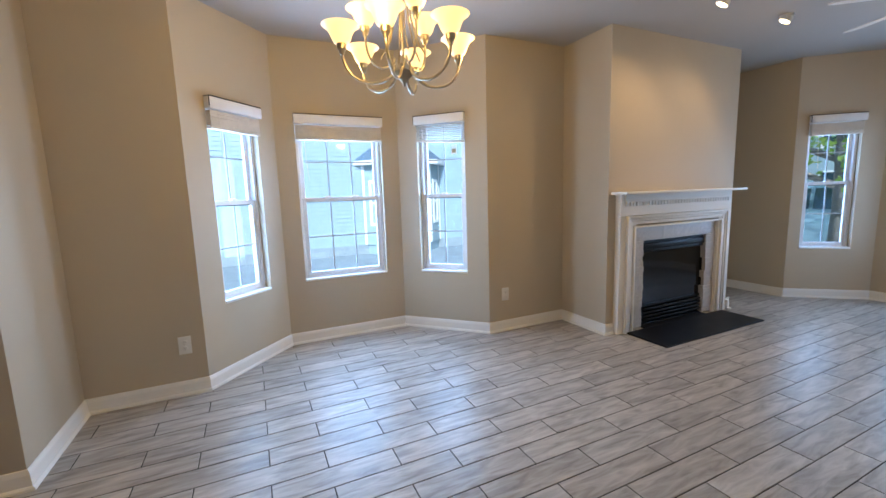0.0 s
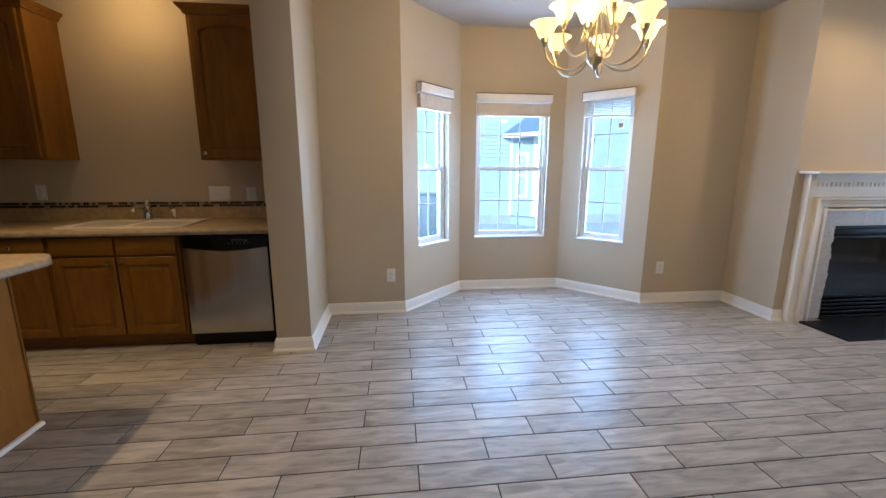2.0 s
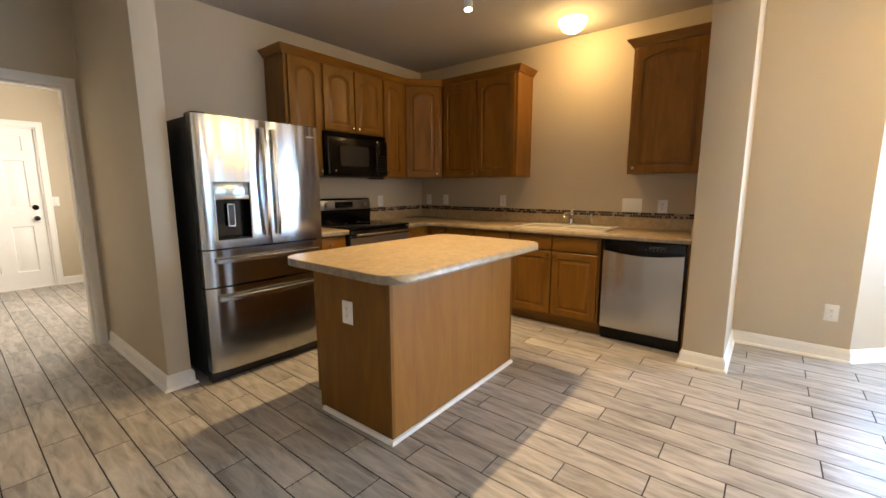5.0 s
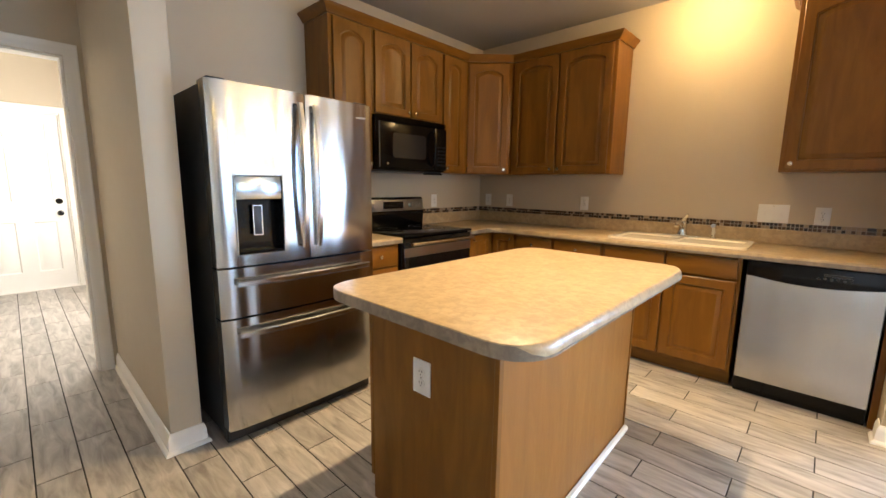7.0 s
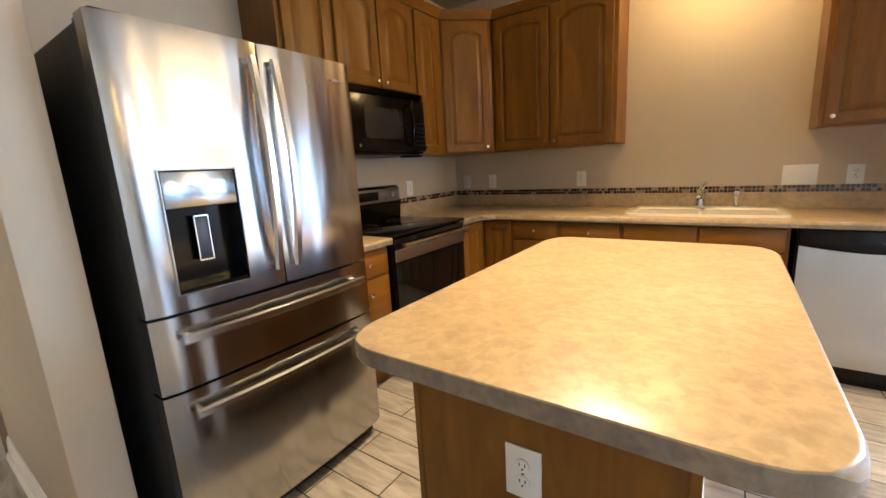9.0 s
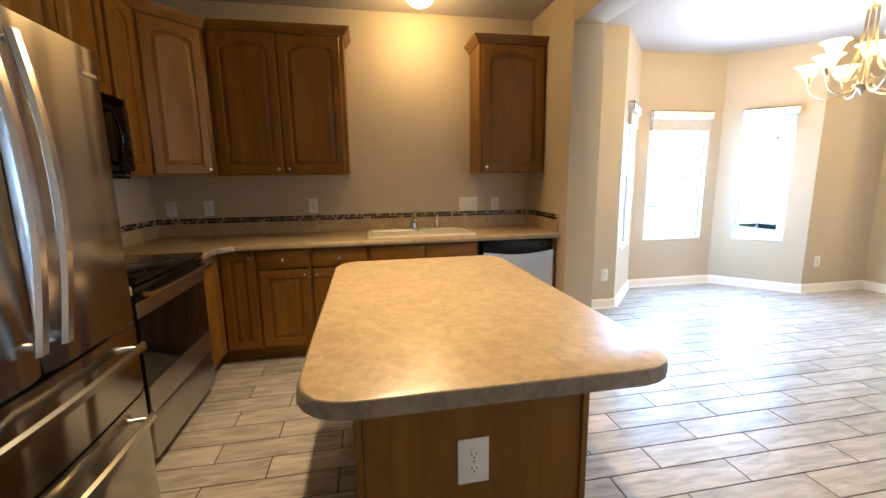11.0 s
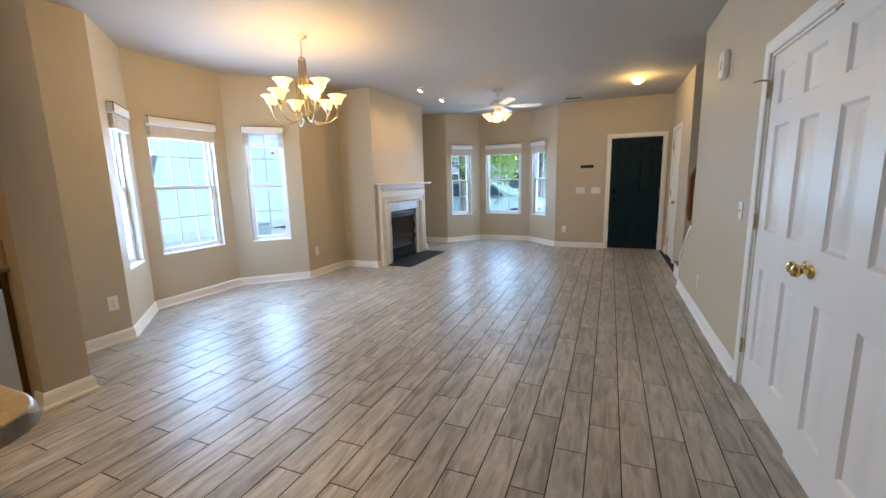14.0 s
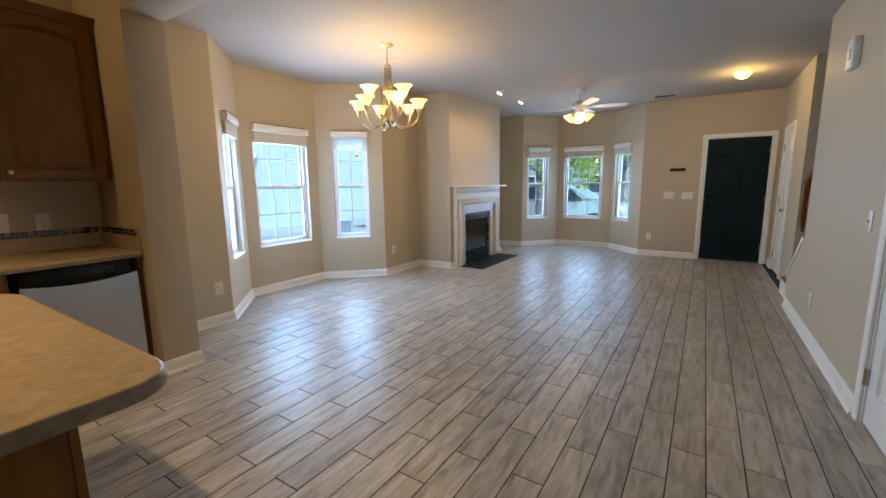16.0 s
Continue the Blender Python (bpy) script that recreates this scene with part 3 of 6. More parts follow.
def raised_panels(width, height, layout, thick, inset=0.015):
    """A moulded door leaf: front face at y = 0 looking towards -y, with sunk and raised panels. layout: (x0, x1, z0, z1)."""
    xs = sorted({0, width, *[p[0] for p in layout], *[p[1] for p in layout]})
    zs = sorted({0, height, *[p[2] for p in layout], *[p[3] for p in layout]})
    bm = bmesh.new()
    for side, sgn in ((0.0, 1), (thick, -1)):
        cache = {}

        def vert(x, z):
            if (x, z) not in cache:
                cache[(x, z)] = bm.verts.new((x, side, z))
            return cache[(x, z)]

        for a, b in zip(xs, xs[1:]):
            for c, d in zip(zs, zs[1:]):
                cx, cz = (a + b) / 2, (c + d) / 2
                if not any(p[0] < cx < p[1] and p[2] < cz < p[3] for p in layout):
                    bm.faces.new((vert(a, c), vert(b, c), vert(b, d), vert(a, d)))
        for p in layout:
            pxs = [x for x in xs if p[0] <= x <= p[1]]
            pzs = [z for z in zs if p[2] <= z <= p[3]]
            outer = [vert(x, pzs[0]) for x in pxs] + [vert(pxs[-1], z) for z in pzs[1:]] + [vert(x, pzs[-1]) for x in pxs[-2::-1]] + [vert(pxs[0], z) for z in pzs[-2:0:-1]]
            prev, prev_in = outer, 0.0
            w = min(p[1] - p[0], p[3] - p[2])
            for off, dep in ((0.004, inset * 0.45), (0.012, inset), (0.018, inset), (min(0.050, w * 0.3), inset * 0.15)):
                ring = []
                for v in outer:
                    x = min(max(v.co.x, p[0] + off), p[1] - off)
                    z = min(max(v.co.z, p[2] + off), p[3] - off)
                    ring.append(bm.verts.new((x, side + sgn * dep, z)))
                for k in range(len(outer)):
                    j = (k + 1) % len(outer)
                    bm.faces.new((prev[k], prev[j], ring[j], ring[k]))
                prev = ring
            bm.faces.new(prev)
    for x0, z0, x1, z1 in ((0, 0, width, 0), (width, 0, width, height), (width, height, 0, height), (0, height, 0, 0)):
        bm.faces.new([bm.verts.new(q) for q in ((x0, 0, z0), (x1, 0, z1), (x1, thick, z1), (x0, thick, z0))])
    bmesh.ops.remove_doubles(bm, verts=bm.verts, dist=1e-5)
    return bm


def six_panels(w, h):
    s, m = 0.120 * w / 0.8, 0.145 * w / 0.8
    c = w / 2
    q = h / 2.0
    rows = [(a * q, b * q) for a, b in ((0.205, 0.785), (1.015, 1.605), (1.720, 1.905))]
    return [(x0, x1, a, b) for a, b in rows for x0, x1 in ((s, c - m / 2), (c + m / 2, w - s))]


CASE = [(0.0, 0.0), (0.0, 0.012), (0.006, 0.016), (0.030, 0.019), (0.050, 0.015), (0.060, 0.018), (0.066, 0.014), (0.066, 0.0)]


def casing(x0, x1, top, width=0.07, y=0.0, side=-1):
    """Door casing round an opening x0-x1 in local space, standing off the wall towards -y."""
    bm = bmesh.new()
    prof = [(a * width / 0.066, b) for a, b in CASE]
    rings = []
    for px, pz, ox, oz in ((x0, 0.0, -1, 0), (x0, top, -1, 1), (x1, top, 1, 1), (x1, 0.0, 1, 0)):
        rings.append([bm.verts.new((px + ox * a, y + side * b, pz + oz * a)) for a, b in prof])
    for a, b in zip(rings, rings[1:]):
        for k in range(len(prof)):
            j = (k + 1) % len(prof)
            bm.faces.new((a[k], b[k], b[j], a[j]))
    bm.faces.new(rings[0])
    bm.faces.new(rings[-1][::-1])
    return bm


def knob(m, mat, ball=0.027):
    """A round knob on a rose, sticking out along local -y, at matrix m."""
    bm = lathe([(0.030, 0), (0.031, 0.004), (0.026, 0.008), (0.012, 0.012), (0.011, 0.030), (0.018, 0.036), (ball, 0.046), (ball * 1.02, 0.056), (ball * 0.85, 0.066), (0.008, 0.071), (0.0, 0.072)], 20)
    bm.transform(m @ Matrix.Rotation(radians(90), 4, "X"))
    return bm


def hinge(x, z, mat, parent, y=-0.004):
    bm = boxes((x - 0.016, x - 0.002, y - 0.002, y + 0.003, z - 0.045, z + 0.045), (x + 0.002, x + 0.014, y - 0.002, y + 0.003, z - 0.045, z + 0.045))
    tube([(x, y - 0.004, z - 0.048), (x, y - 0.004, z + 0.048)], 0.006, 8, bm)
    return part("hinge", bm, mat, parent)


def jamb(x0, x1, top, depth, y0=0.0):
    return soft(boxes((x0, x0 + 0.015, y0, y0 + depth, 0, top - 0.015), (x1 - 0.015, x1, y0, y0 + depth, 0, top - 0.015), (x0, x1, y0, y0 + depth, top - 0.015, top)), 0.001, 1)


# front door: local x runs along -y
fd = thing("door_1", (XF, FD0, 0), -90, "closed dark teal six-panel entry door in a white casing", "door", "", "structure")
FW = FD0 - FD1
part("casing", casing(0.0, FW, 2.035, 0.056, -0.001), M_TRIM, fd, "white painted door casing")
part("jamb", jamb(0.001, FW - 0.001, 2.034, T - 0.01, 0.002), M_TRIM, fd, "white painted door jamb")
leaf = part("leaf", raised_panels(FW - 0.04, 2.005, six_panels(FW - 0.04, 2.005), 0.044), M_TEAL, fd, "dark teal painted panel door leaf")
leaf.location = (0.02, 0.02, 0.008)
bm = knob(Matrix.Translation((0.07, 0, 0.90)), M_BLACK)
bm2 = lathe([(0.033, 0), (0.033, 0.012), (0.026, 0.018), (0.0, 0.02)], 20)
bm2.transform(Matrix.Translation((0.07, 0, 1.06)) @ Matrix.Rotation(radians(90), 4, "X"))
kn = part("door_knob", bm, M_BLACK, leaf, "black door knob")
part("deadbolt", bm2, M_BLACK, leaf, "black deadbolt")
part("threshold", sbox(0.016, FW - 0.016, -0.02, 0.12, 0.0, 0.012), M_BRONZE, fd)
for z in (0.25, 1.05, 1.82):
    hinge(FW - 0.02, z, M_HINGE, fd, 0.016)

# closet pair: local x runs along -x from X1, front towards +y
cd = thing("door_2", (X1, YR, 0), 180, "pair of closed white six-panel closet doors with brass knobs", "door", "", "structure")
CW = X1 - X2
part("casing", casing(0.0, CW, 1.996, 0.07, 0.001, -1), M_TRIM, cd, "white painted door casing")
part("jamb", jamb(0.001, CW - 0.001, 1.995, 0.10, 0.002), M_TRIM, cd)
lw = CW / 2 - 0.018
for k in range(2):
    lf = part("leaf", raised_panels(lw, 1.965, six_panels(lw, 1.965), 0.035), M_DOOR, cd, "white moulded six-panel closet door leaf")
    lf.location = (0.017 + k * (lw + 0.003), 0.012 - 0.016 * k, 0.012)
    part("door_knob", knob(Matrix.Translation((lw - 0.045 if k == 0 else 0.045, 0, 0.90)), M_BRASS), M_BRASS, lf, "polished brass door knob")
for z in (0.27, 1.05, 1.80):
    hinge(0.013, z, M_HINGE, cd)
    hinge(CW - 0.013, z, M_HINGE, cd)
part("ball_catch", boxes((CW / 2 - 0.02, CW / 2 + 0.03, -0.012, -0.003, 1.970, 1.979)), M_BRONZE, cd)
part("door_stop", tube([(0.02, -0.006, 1.85), (0.02, -0.05, 1.855), (-0.01, -0.075, 1.85)], 0.005, 8), M_BRONZE, cd, "dark hinge-pin door stop")

# entry closet door
ed = thing("door_3", (XF, YS, 0), 180, "closed white six-panel closet door", "door", "", "structure")
part("casing", casing(0.42, 1.14, 2.04, 0.06, -0.001), M_TRIM, ed)
part("jamb", jamb(0.421, 1.139, 2.039, 0.12, 0.002), M_TRIM, ed)
lf = part("leaf", raised_panels(0.69, 2.015, six_panels(0.69, 2.015), 0.035), M_DOOR, ed)
lf.location = (0.435, 0.006, 0.01)
part("door_knob", knob(Matrix.Translation((0.64, 0, 0.92)), M_NICKEL), M_NICKEL, lf, "satin nickel door knob")
for z in (0.25, 1.05, 1.8):
    hinge(0.432, z, M_HINGE, ed)

# cased opening to the back room and the door beyond
ho = thing("door_4", (XD, 0.85, 0), 90, "open white cased doorway to the back room", "doorway", "", "structure")
part("casing", casing(-0.835, -0.045, 2.02, 0.070, -0.001), M_TRIM, ho)
part("jamb", jamb(-0.834, -0.046, 2.019, 0.106, 0.002), M_TRIM, ho)
bd = thing("door_5", (XU, 0.99, 0), 90, "closed white six-panel door with black hardware", "door", "", "structure")
part("casing", casing(-0.81, 0.0, 2.03, 0.07, -0.001), M_TRIM, bd)
part("jamb", jamb(-0.809, -0.001, 2.029, 0.12, 0.002), M_TRIM, bd)
lf = part("leaf", raised_panels(0.775, 2.0, six_panels(0.775, 2.0), 0.04), M_DOOR, bd)
lf.location = (-0.792, 0.03, 0.012)
part("door_knob", knob(Matrix.Translation((0.70, 0, 0.88)), M_BLACK), M_BLACK, lf, "black door knob")
bm2 = lathe([(0.033, 0), (0.033, 0.012), (0.026, 0.018), (0.0, 0.02)], 20)
bm2.transform(Matrix.Translation((0.70, 0, 1.02)) @ Matrix.Rotation(radians(90), 4, "X"))
part("deadbolt", bm2, M_BLACK, lf, "black deadbolt")
part("threshold", sbox(-0.80, -0.01, -0.01, 0.11, 0.0, 0.012), M_TRIM, bd)

# ---- stairs ----
st = thing("stairs", (5.2, YR - 0.12, 0), 0, "carpeted stair flight with white skirt boards", "stairs", "", "structure")
for k in range(11):
    x1 = -0.12 - 0.27 * k
    z0, z1 = 0.18 * k, 0.18 * (k + 1)
    if k == 0:
        part("step", soft(boxes((-0.62, 0.02, -0.98, 0.09, 0.002, 0.165)), 0.004, 1), M_TRIM, st, "white painted bottom step")
        part("tread", sbox(-0.62, 0.05, -0.98, 0.085, 0.165, 0.19, 0.008), M_CARPET, st, "brown carpeted tread")
    else:
        part("tread", sbox(x1 - 0.55 if k > 6 else -0.62 - 0.27 * k, -0.35 - 0.27 * (k - 1), -0.98, -0.03, z0 + 0.01, z1, 0.008), M_CARPET, st, "brown carpeted tread")


def upright(points, y0, y1):
    """A plate on an (x, z) outline between two y planes."""
    bm = bmesh.new()
    a, b = [bm.verts.new((x, y0, z)) for x, z in points], [bm.verts.new((x, y1, z)) for x, z in points]
    bm.faces.new(a)
    bm.faces.new(b[::-1])
    for k in range(len(points)):
        j = (k + 1) % len(points)
        bm.faces.new((a[k], a[j], b[j], b[k]))
    return bm


structure("wall_knee", upright([(4.002, 0.0), (4.56, 0.0), (4.575, 0.35), (4.06, 0.755), (4.002, 0.755)], YR - 0.118, YR - 0.001), M_WALL, "beige painted drywall knee wall beside the stairs", "wall")
part("skirt_board", soft(upright([(-1.19, 0.757), (-1.14, 0.757), (-0.623, 0.352), (-0.638, 0.0), (-0.605, 0.0), (-0.590, 0.375), (-1.12, 0.80), (-1.19, 0.80)], -0.006, 0.126), 0.002, 1), M_TRIM, st, "white painted skirt board capping the knee wall")
part("handrail", tube([(-0.43, 0.03, 0.78), (-0.41, 0.03, 0.92), (-0.42, 0.03, 1.12), (-0.46, 0.03, 1.30), (-0.56, 0.02, 1.38), (-1.25, -0.06, 1.86), (-2.0, -0.06, 2.40)], [0.022, 0.034, 0.028, 0.034, 0.028, 0.026, 0.026], 10), M_RAIL, st, "reddish stained wood handrail")

# ---- fireplace ----
fp = thing("fireplace", (5.355, CY, 0), 0, "white painted fireplace mantel with marble surround and black gas firebox", "fireplace")
part("mantel_shelf", soft(boxes((-0.87, 0.87, -0.175, 0.0, 1.286, 1.309)), 0.004, 2), M_TRIM, fp)
COVE = [(0, 0), (0.020, 0), (0.026, 0.008), (0.034, 0.014), (0.050, 0.022), (0.072, 0.034), (0.078, 0.046), (0.086, 0.050), (0.086, 0.058), (0, 0.058)]
part("cove_moulding", swept([(a, b + 1.2275) for a, b in COVE], [(-0.765, -0.001), (-0.765, -0.072), (0.765, -0.072), (0.765, -0.001)]), M_TRIM, fp)
part("frieze", soft(boxes((-0.81, 0.81, -0.060, 0.0, 1.095, 1.285)), 0.002, 1), M_TRIM, fp)
dent = bmesh.new()
for k in range(37):
    x = -0.748 + 0.0408 * k
    box(dent, x, x + 0.022, -0.079, -0.059, 1.182, 1.216)
tagged(part("dentil_band", dent, M_TRIM, fp), kind="stuff")
part("dentil_fillet", soft(boxes((-0.765, 0.765, -0.083, -0.059, 1.2165, 1.227)), 0.002, 1), M_TRIM, fp)
for sgn in (-1, 1):
    a, b = sorted((sgn * 0.81, sgn * 0.605))
    leg = part("pilaster", soft(boxes((a, b, -0.060, 0.0, 0.0, 1.094)), 0.002, 1), M_TRIM, fp)
    if sgn > 0:
        part("plinth", soft(boxes((0.8105, 0.842, -0.085, -0.001, 0.0, 0.105), (0.8105, 0.856, -0.10, -0.001, 0.0, 0.022)), 0.004, 2), M_TRIM, leg)
mould = bmesh.new()
for o, t, dep in ((0.0, 0.024, 0.088), (0.028, 0.018, 0.078), (0.050, 0.030, 0.070), (0.095, 0.018, 0.082)):
    x0, x1, top = -0.740 + o, 0.740 - o, 1.092 - o
    box(mould, x0, x0 + t, -dep, -0.01, 0.0, top)
    box(mould, x1 - t, x1, -dep, -0.01, 0.0, top)
    box(mould, x0 + t, x1 - t, -dep, -0.01, top - t, top)
part("stepped_moulding", soft(mould, 0.003, 2), M_TRIM, fp)
rng = random.Random(5)
for k, (a, b) in enumerate(((-0.604, -0.2005), (-0.200, 0.2035), (0.204, 0.604))):
    part("marble_lintel", sbox(a, b, -0.030 - 0.001 * (k % 2), -0.001, 0.846, 0.979, 0.0012, 1), M_MARBLE, fp, "pale grey veined marble lintel slab")
for sgn in (-1, 1):
    z = 0.013
    while z < 0.835:
        hgt = min(rng.choice((0.035, 0.05, 0.07, 0.09)), 0.845 - z)
        a, b = sorted((sgn * 0.604, sgn * (0.468 - rng.uniform(0.0, 0.016))))
        part("marble_block", sbox(a, b, -0.030 + rng.uniform(-0.008, 0.004), 0.02 if abs(a) < 0.47 else -0.001, z, z + hgt - 0.0005, 0.0025, 1), M_MARBLE, fp)
        z += hgt
fb = part("firebox", soft(boxes((-0.478, 0.478, 0.41, 0.44, 0.0, 0.843), (-0.478, -0.465, 0.0, 0.41, 0.0, 0.843), (0.465, 0.478, 0.0, 0.41, 0.0, 0.843), (-0.465, 0.465, 0.0, 0.41, 0.815, 0.843), (-0.465, 0.465, 0.0, 0.41, 0.0, 0.02)), 0.002, 1), M_FIREBOX, fp, "matte black steel firebox")
part("hood", soft(boxes((-0.465, 0.465, -0.02, 0.02, 0.755, 0.815), (-0.465, 0.465, -0.005, 0.02, 0.725, 0.75)), 0.006, 2), M_FIREBOX, fb)
for k in range(4):
    part("louvre", soft(boxes((-0.465, 0.465, -0.012, 0.015, 0.045 + 0.036 * k, 0.045 + 0.036 * k + 0.022)), 0.005, 2), M_FIREBOX, fb)
part("glass_front", boxes((-0.45, 0.45, 0.014, 0.020, 0.21, 0.72)), M_BLACKGLASS, fb, "dark fireplace glass")
for a, b in ((0.190, 0.212), (0.725, 0.738)):
    part("glass_rim", soft(boxes((-0.465, 0.465, 0.002, 0.022, a, b)), 0.002, 1), M_FIREBOX, fb)
hearth = tagged(mesh_object("hearth", soft(boxes((4.64, 6.07, 3.09, CY - 0.078, 0.0, 0.012), (4.90, 5.81, CY - 0.078, CY - 0.001, 0.0, 0.012)), 0.002, 1), M_HEARTH), "honed black slate hearth slab on the tile floor", "hearth", "", "structure")


# ---- kitchen cabinets ----
def arch_door(w, h, arch=0.0, thick=0.02, stile=0.055):
    """A framed door with a raised panel; the panel's head rises by arch. Front at y = 0."""
    n = 12 if arch else 1
    x0, x1, z0, z1 = stile, w - stile, stile, h - stile - arch
    inner = [(x0, z0), (x1, z0)]
    outer = [(0, 0), (w, 0)]
    for k in range(n + 1):
        u = k / n
        x = x1 + (x0 - x1) * u
        inner.append((x, z1 + arch * math.sin(math.pi * u) ** 0.8 if arch else z1))
        outer.append((w + (0 - w) * u, h))
    bm = bmesh.new()
    cx, cz = w / 2, h / 2
    hw, hh = (x1 - x0) / 2, (h - 2 * stile) / 2

    def ring(off, y):
        return [bm.verts.new((cx + (x - cx) * (1 - off / hw), y, cz + (z - cz) * (1 - off / hh))) for x, z in inner]

    rings = [[bm.verts.new((x, thick, z)) for x, z in outer], [bm.verts.new((x, 0.003, z)) for x, z in outer]]
    rings.append([bm.verts.new((x + (cx - x) * 0.004 / cx, 0.0, z + (cz - z) * 0.004 / cz)) for x, z in outer])
    rings += [ring(0.0, 0.0), ring(0.002, 0.004), ring(0.005, 0.0045), ring(0.007, 0.0125), ring(0.013, 0.0140), ring(0.016, 0.0125), ring(0.038, 0.0025), ring(0.042, 0.0035)]
    for a, b in zip(rings, rings[1:]):
        for k in range(len(a)):
            j = (k + 1) % len(a)
            bm.faces.new((a[k], a[j], b[j], b[k]))
    bm.faces.new(rings[0][::-1])
    bm.faces.new(rings[-1])
    return bm


def small_knob(x, z, mat=None, y=0.0):
    bm = lathe([(0.006, 0), (0.005, 0.010), (0.010, 0.014), (0.0135, 0.020), (0.0125, 0.026), (0.0, 0.028)], 14)
    bm.transform(Matrix.Translation((x, y, z)) @ Matrix.Rotation(radians(90), 4, "X"))
    return bm


def drawer_front(w, h):
    return sbox(0, w, 0.0, 0.02, 0, h, 0.005, 2)


def cabinet(name, loc, turn, w, d, h, label, fronts, base=False, crown=None, group="kitchen cabinets", body_y=0.02):
    """fronts: (kind, x0, x1, z0, z1, knob x, knob z, arch). Local front at y = 0, cabinet behind it."""
    c = thing(name, loc, turn, label, "kitchen cabinet", group)
    z0 = 0.10 if base else 0.0
    part("body", soft(boxes((0.001, w - 0.001, body_y, d, z0, h)), 0.0015, 1), M_WOOD, c)
    if base:
        part("toe_kick", boxes((0.002, w - 0.002, body_y + 0.065, d - 0.02, 0.0, 0.10)), M_WOODX, c)
    for kind, x0, x1, a, b, kx, kz, arch in fronts:
        bm = drawer_front(x1 - x0, b - a) if kind == "drawer" else arch_door(x1 - x0, b - a, arch)
        f = part(kind, bm, M_WOODX if kind == "drawer" else M_WOOD, c)
        f.location = (x0, 0, a)
        if kx is not None:
            part("knob", small_knob(kx - x0, kz - a), M_NICKEL, f, "brushed nickel knob")
    if crown:
        prof = [(0.0, 0.0), (0.012, 0.0), (0.016, 0.012), (0.030, 0.030), (0.046, 0.044), (0.050, 0.058), (0.0, 0.058)]
        part("crown", swept([(p, q + h) for p, q in prof], crown), M_WOODX, c, "mitred wood crown moulding")
    return c


UB, UT = 1.385, 1.02
up = "honey maple wall cabinet with arched raised-panel doors"
# pair over the counter
cabinet("wall_cabinet", (-2.345, 3.83, UB), 0, 0.965, 0.33, UT, "honey maple double wall cabinet with two arched doors",
        [("door", 0.03, 0.475, 0.012, UT - 0.012, 0.445, 0.045, 0.045), ("door", 0.49, 0.935, 0.012, UT - 0.012, 0.52, 0.045, 0.045)],
        crown=[(0.965, 0.329), (0.965, 0.02), (0.0, 0.02)][::-1][::-1])
cabinet("wall_cabinet", (-0.32, 3.83, UB), 0, 0.575, 0.33, UT, "dark-looking honey maple single wall cabinet beside the column",
        [("door", 0.025, 0.545, 0.012, UT - 0.012, 0.055, 0.05, 0.045)], crown=[(0.575, 0.02), (0.0, 0.02), (0.0, 0.329)])
# stove wall: local x runs along +y, front towards +x
cabinet("wall_cabinet", (-2.62, 2.075, UB), 90, 0.355, 0.33, UT, "honey maple tall single wall cabinet next to the fridge",
        [("door", 0.030, 0.343, 0.012, UT - 0.012, 0.318, 0.045, 0.05)], crown=[(0.355, 0.02), (0.0, 0.02), (0.0, 0.329)])
cabinet("wall_cabinet", (-2.62, 2.430, 1.802), 90, 0.765, 0.33, UT - 0.417, "short honey maple double wall cabinet above the microwave",
        [("door", 0.025, 0.377, 0.012, UT - 0.429, 0.345, 0.045, 0.05), ("door", 0.390, 0.742, 0.012, UT - 0.429, 0.42, 0.045, 0.05)],
        crown=[(0.765, 0.02), (0.0, 0.02)])
cabinet("wall_cabinet", (-2.62, 3.195, UB), 90, 0.345, 0.33, UT, "narrow honey maple wall cabinet beside the microwave",
        [("door", 0.012, 0.285, 0.012, UT - 0.012, 0.04, 0.045, 0.035)], crown=[(0.345, 0.02), (0.0, 0.02)])
cc = thing("wall_cabinet", (-2.62, 3.54, UB), 0, "diagonal honey maple corner wall cabinet with one arched door", "kitchen cabinet", "kitchen cabinets")
part("body", soft(prism([(-0.329, 0.001), (-0.02, 0.001), (0.275, 0.295), (0.275, 0.619), (-0.329, 0.619)], 0, UT), 0.0015, 1), M_WOOD, cc)
dg = part("door", arch_door(0.375, UT - 0.024, 0.045), M_WOOD, cc)
dg.location, dg.rotation_euler = (-0.004, 0.002, 0.012), (0, 0, radians(45))
part("knob", small_knob(0.345, 0.035), M_NICKEL, dg, "brushed nickel knob")
prof = [(0.0, 0.0), (0.012, 0.0), (0.016, 0.012), (0.030, 0.030), (0.046, 0.044), (0.050, 0.058), (0.0, 0.058)]
part("crown", swept([(p, q + UT) for p, q in prof], [(0.277, 0.293), (-0.018, -0.002)]), M_WOODX, cc, "mitred wood crown moulding")

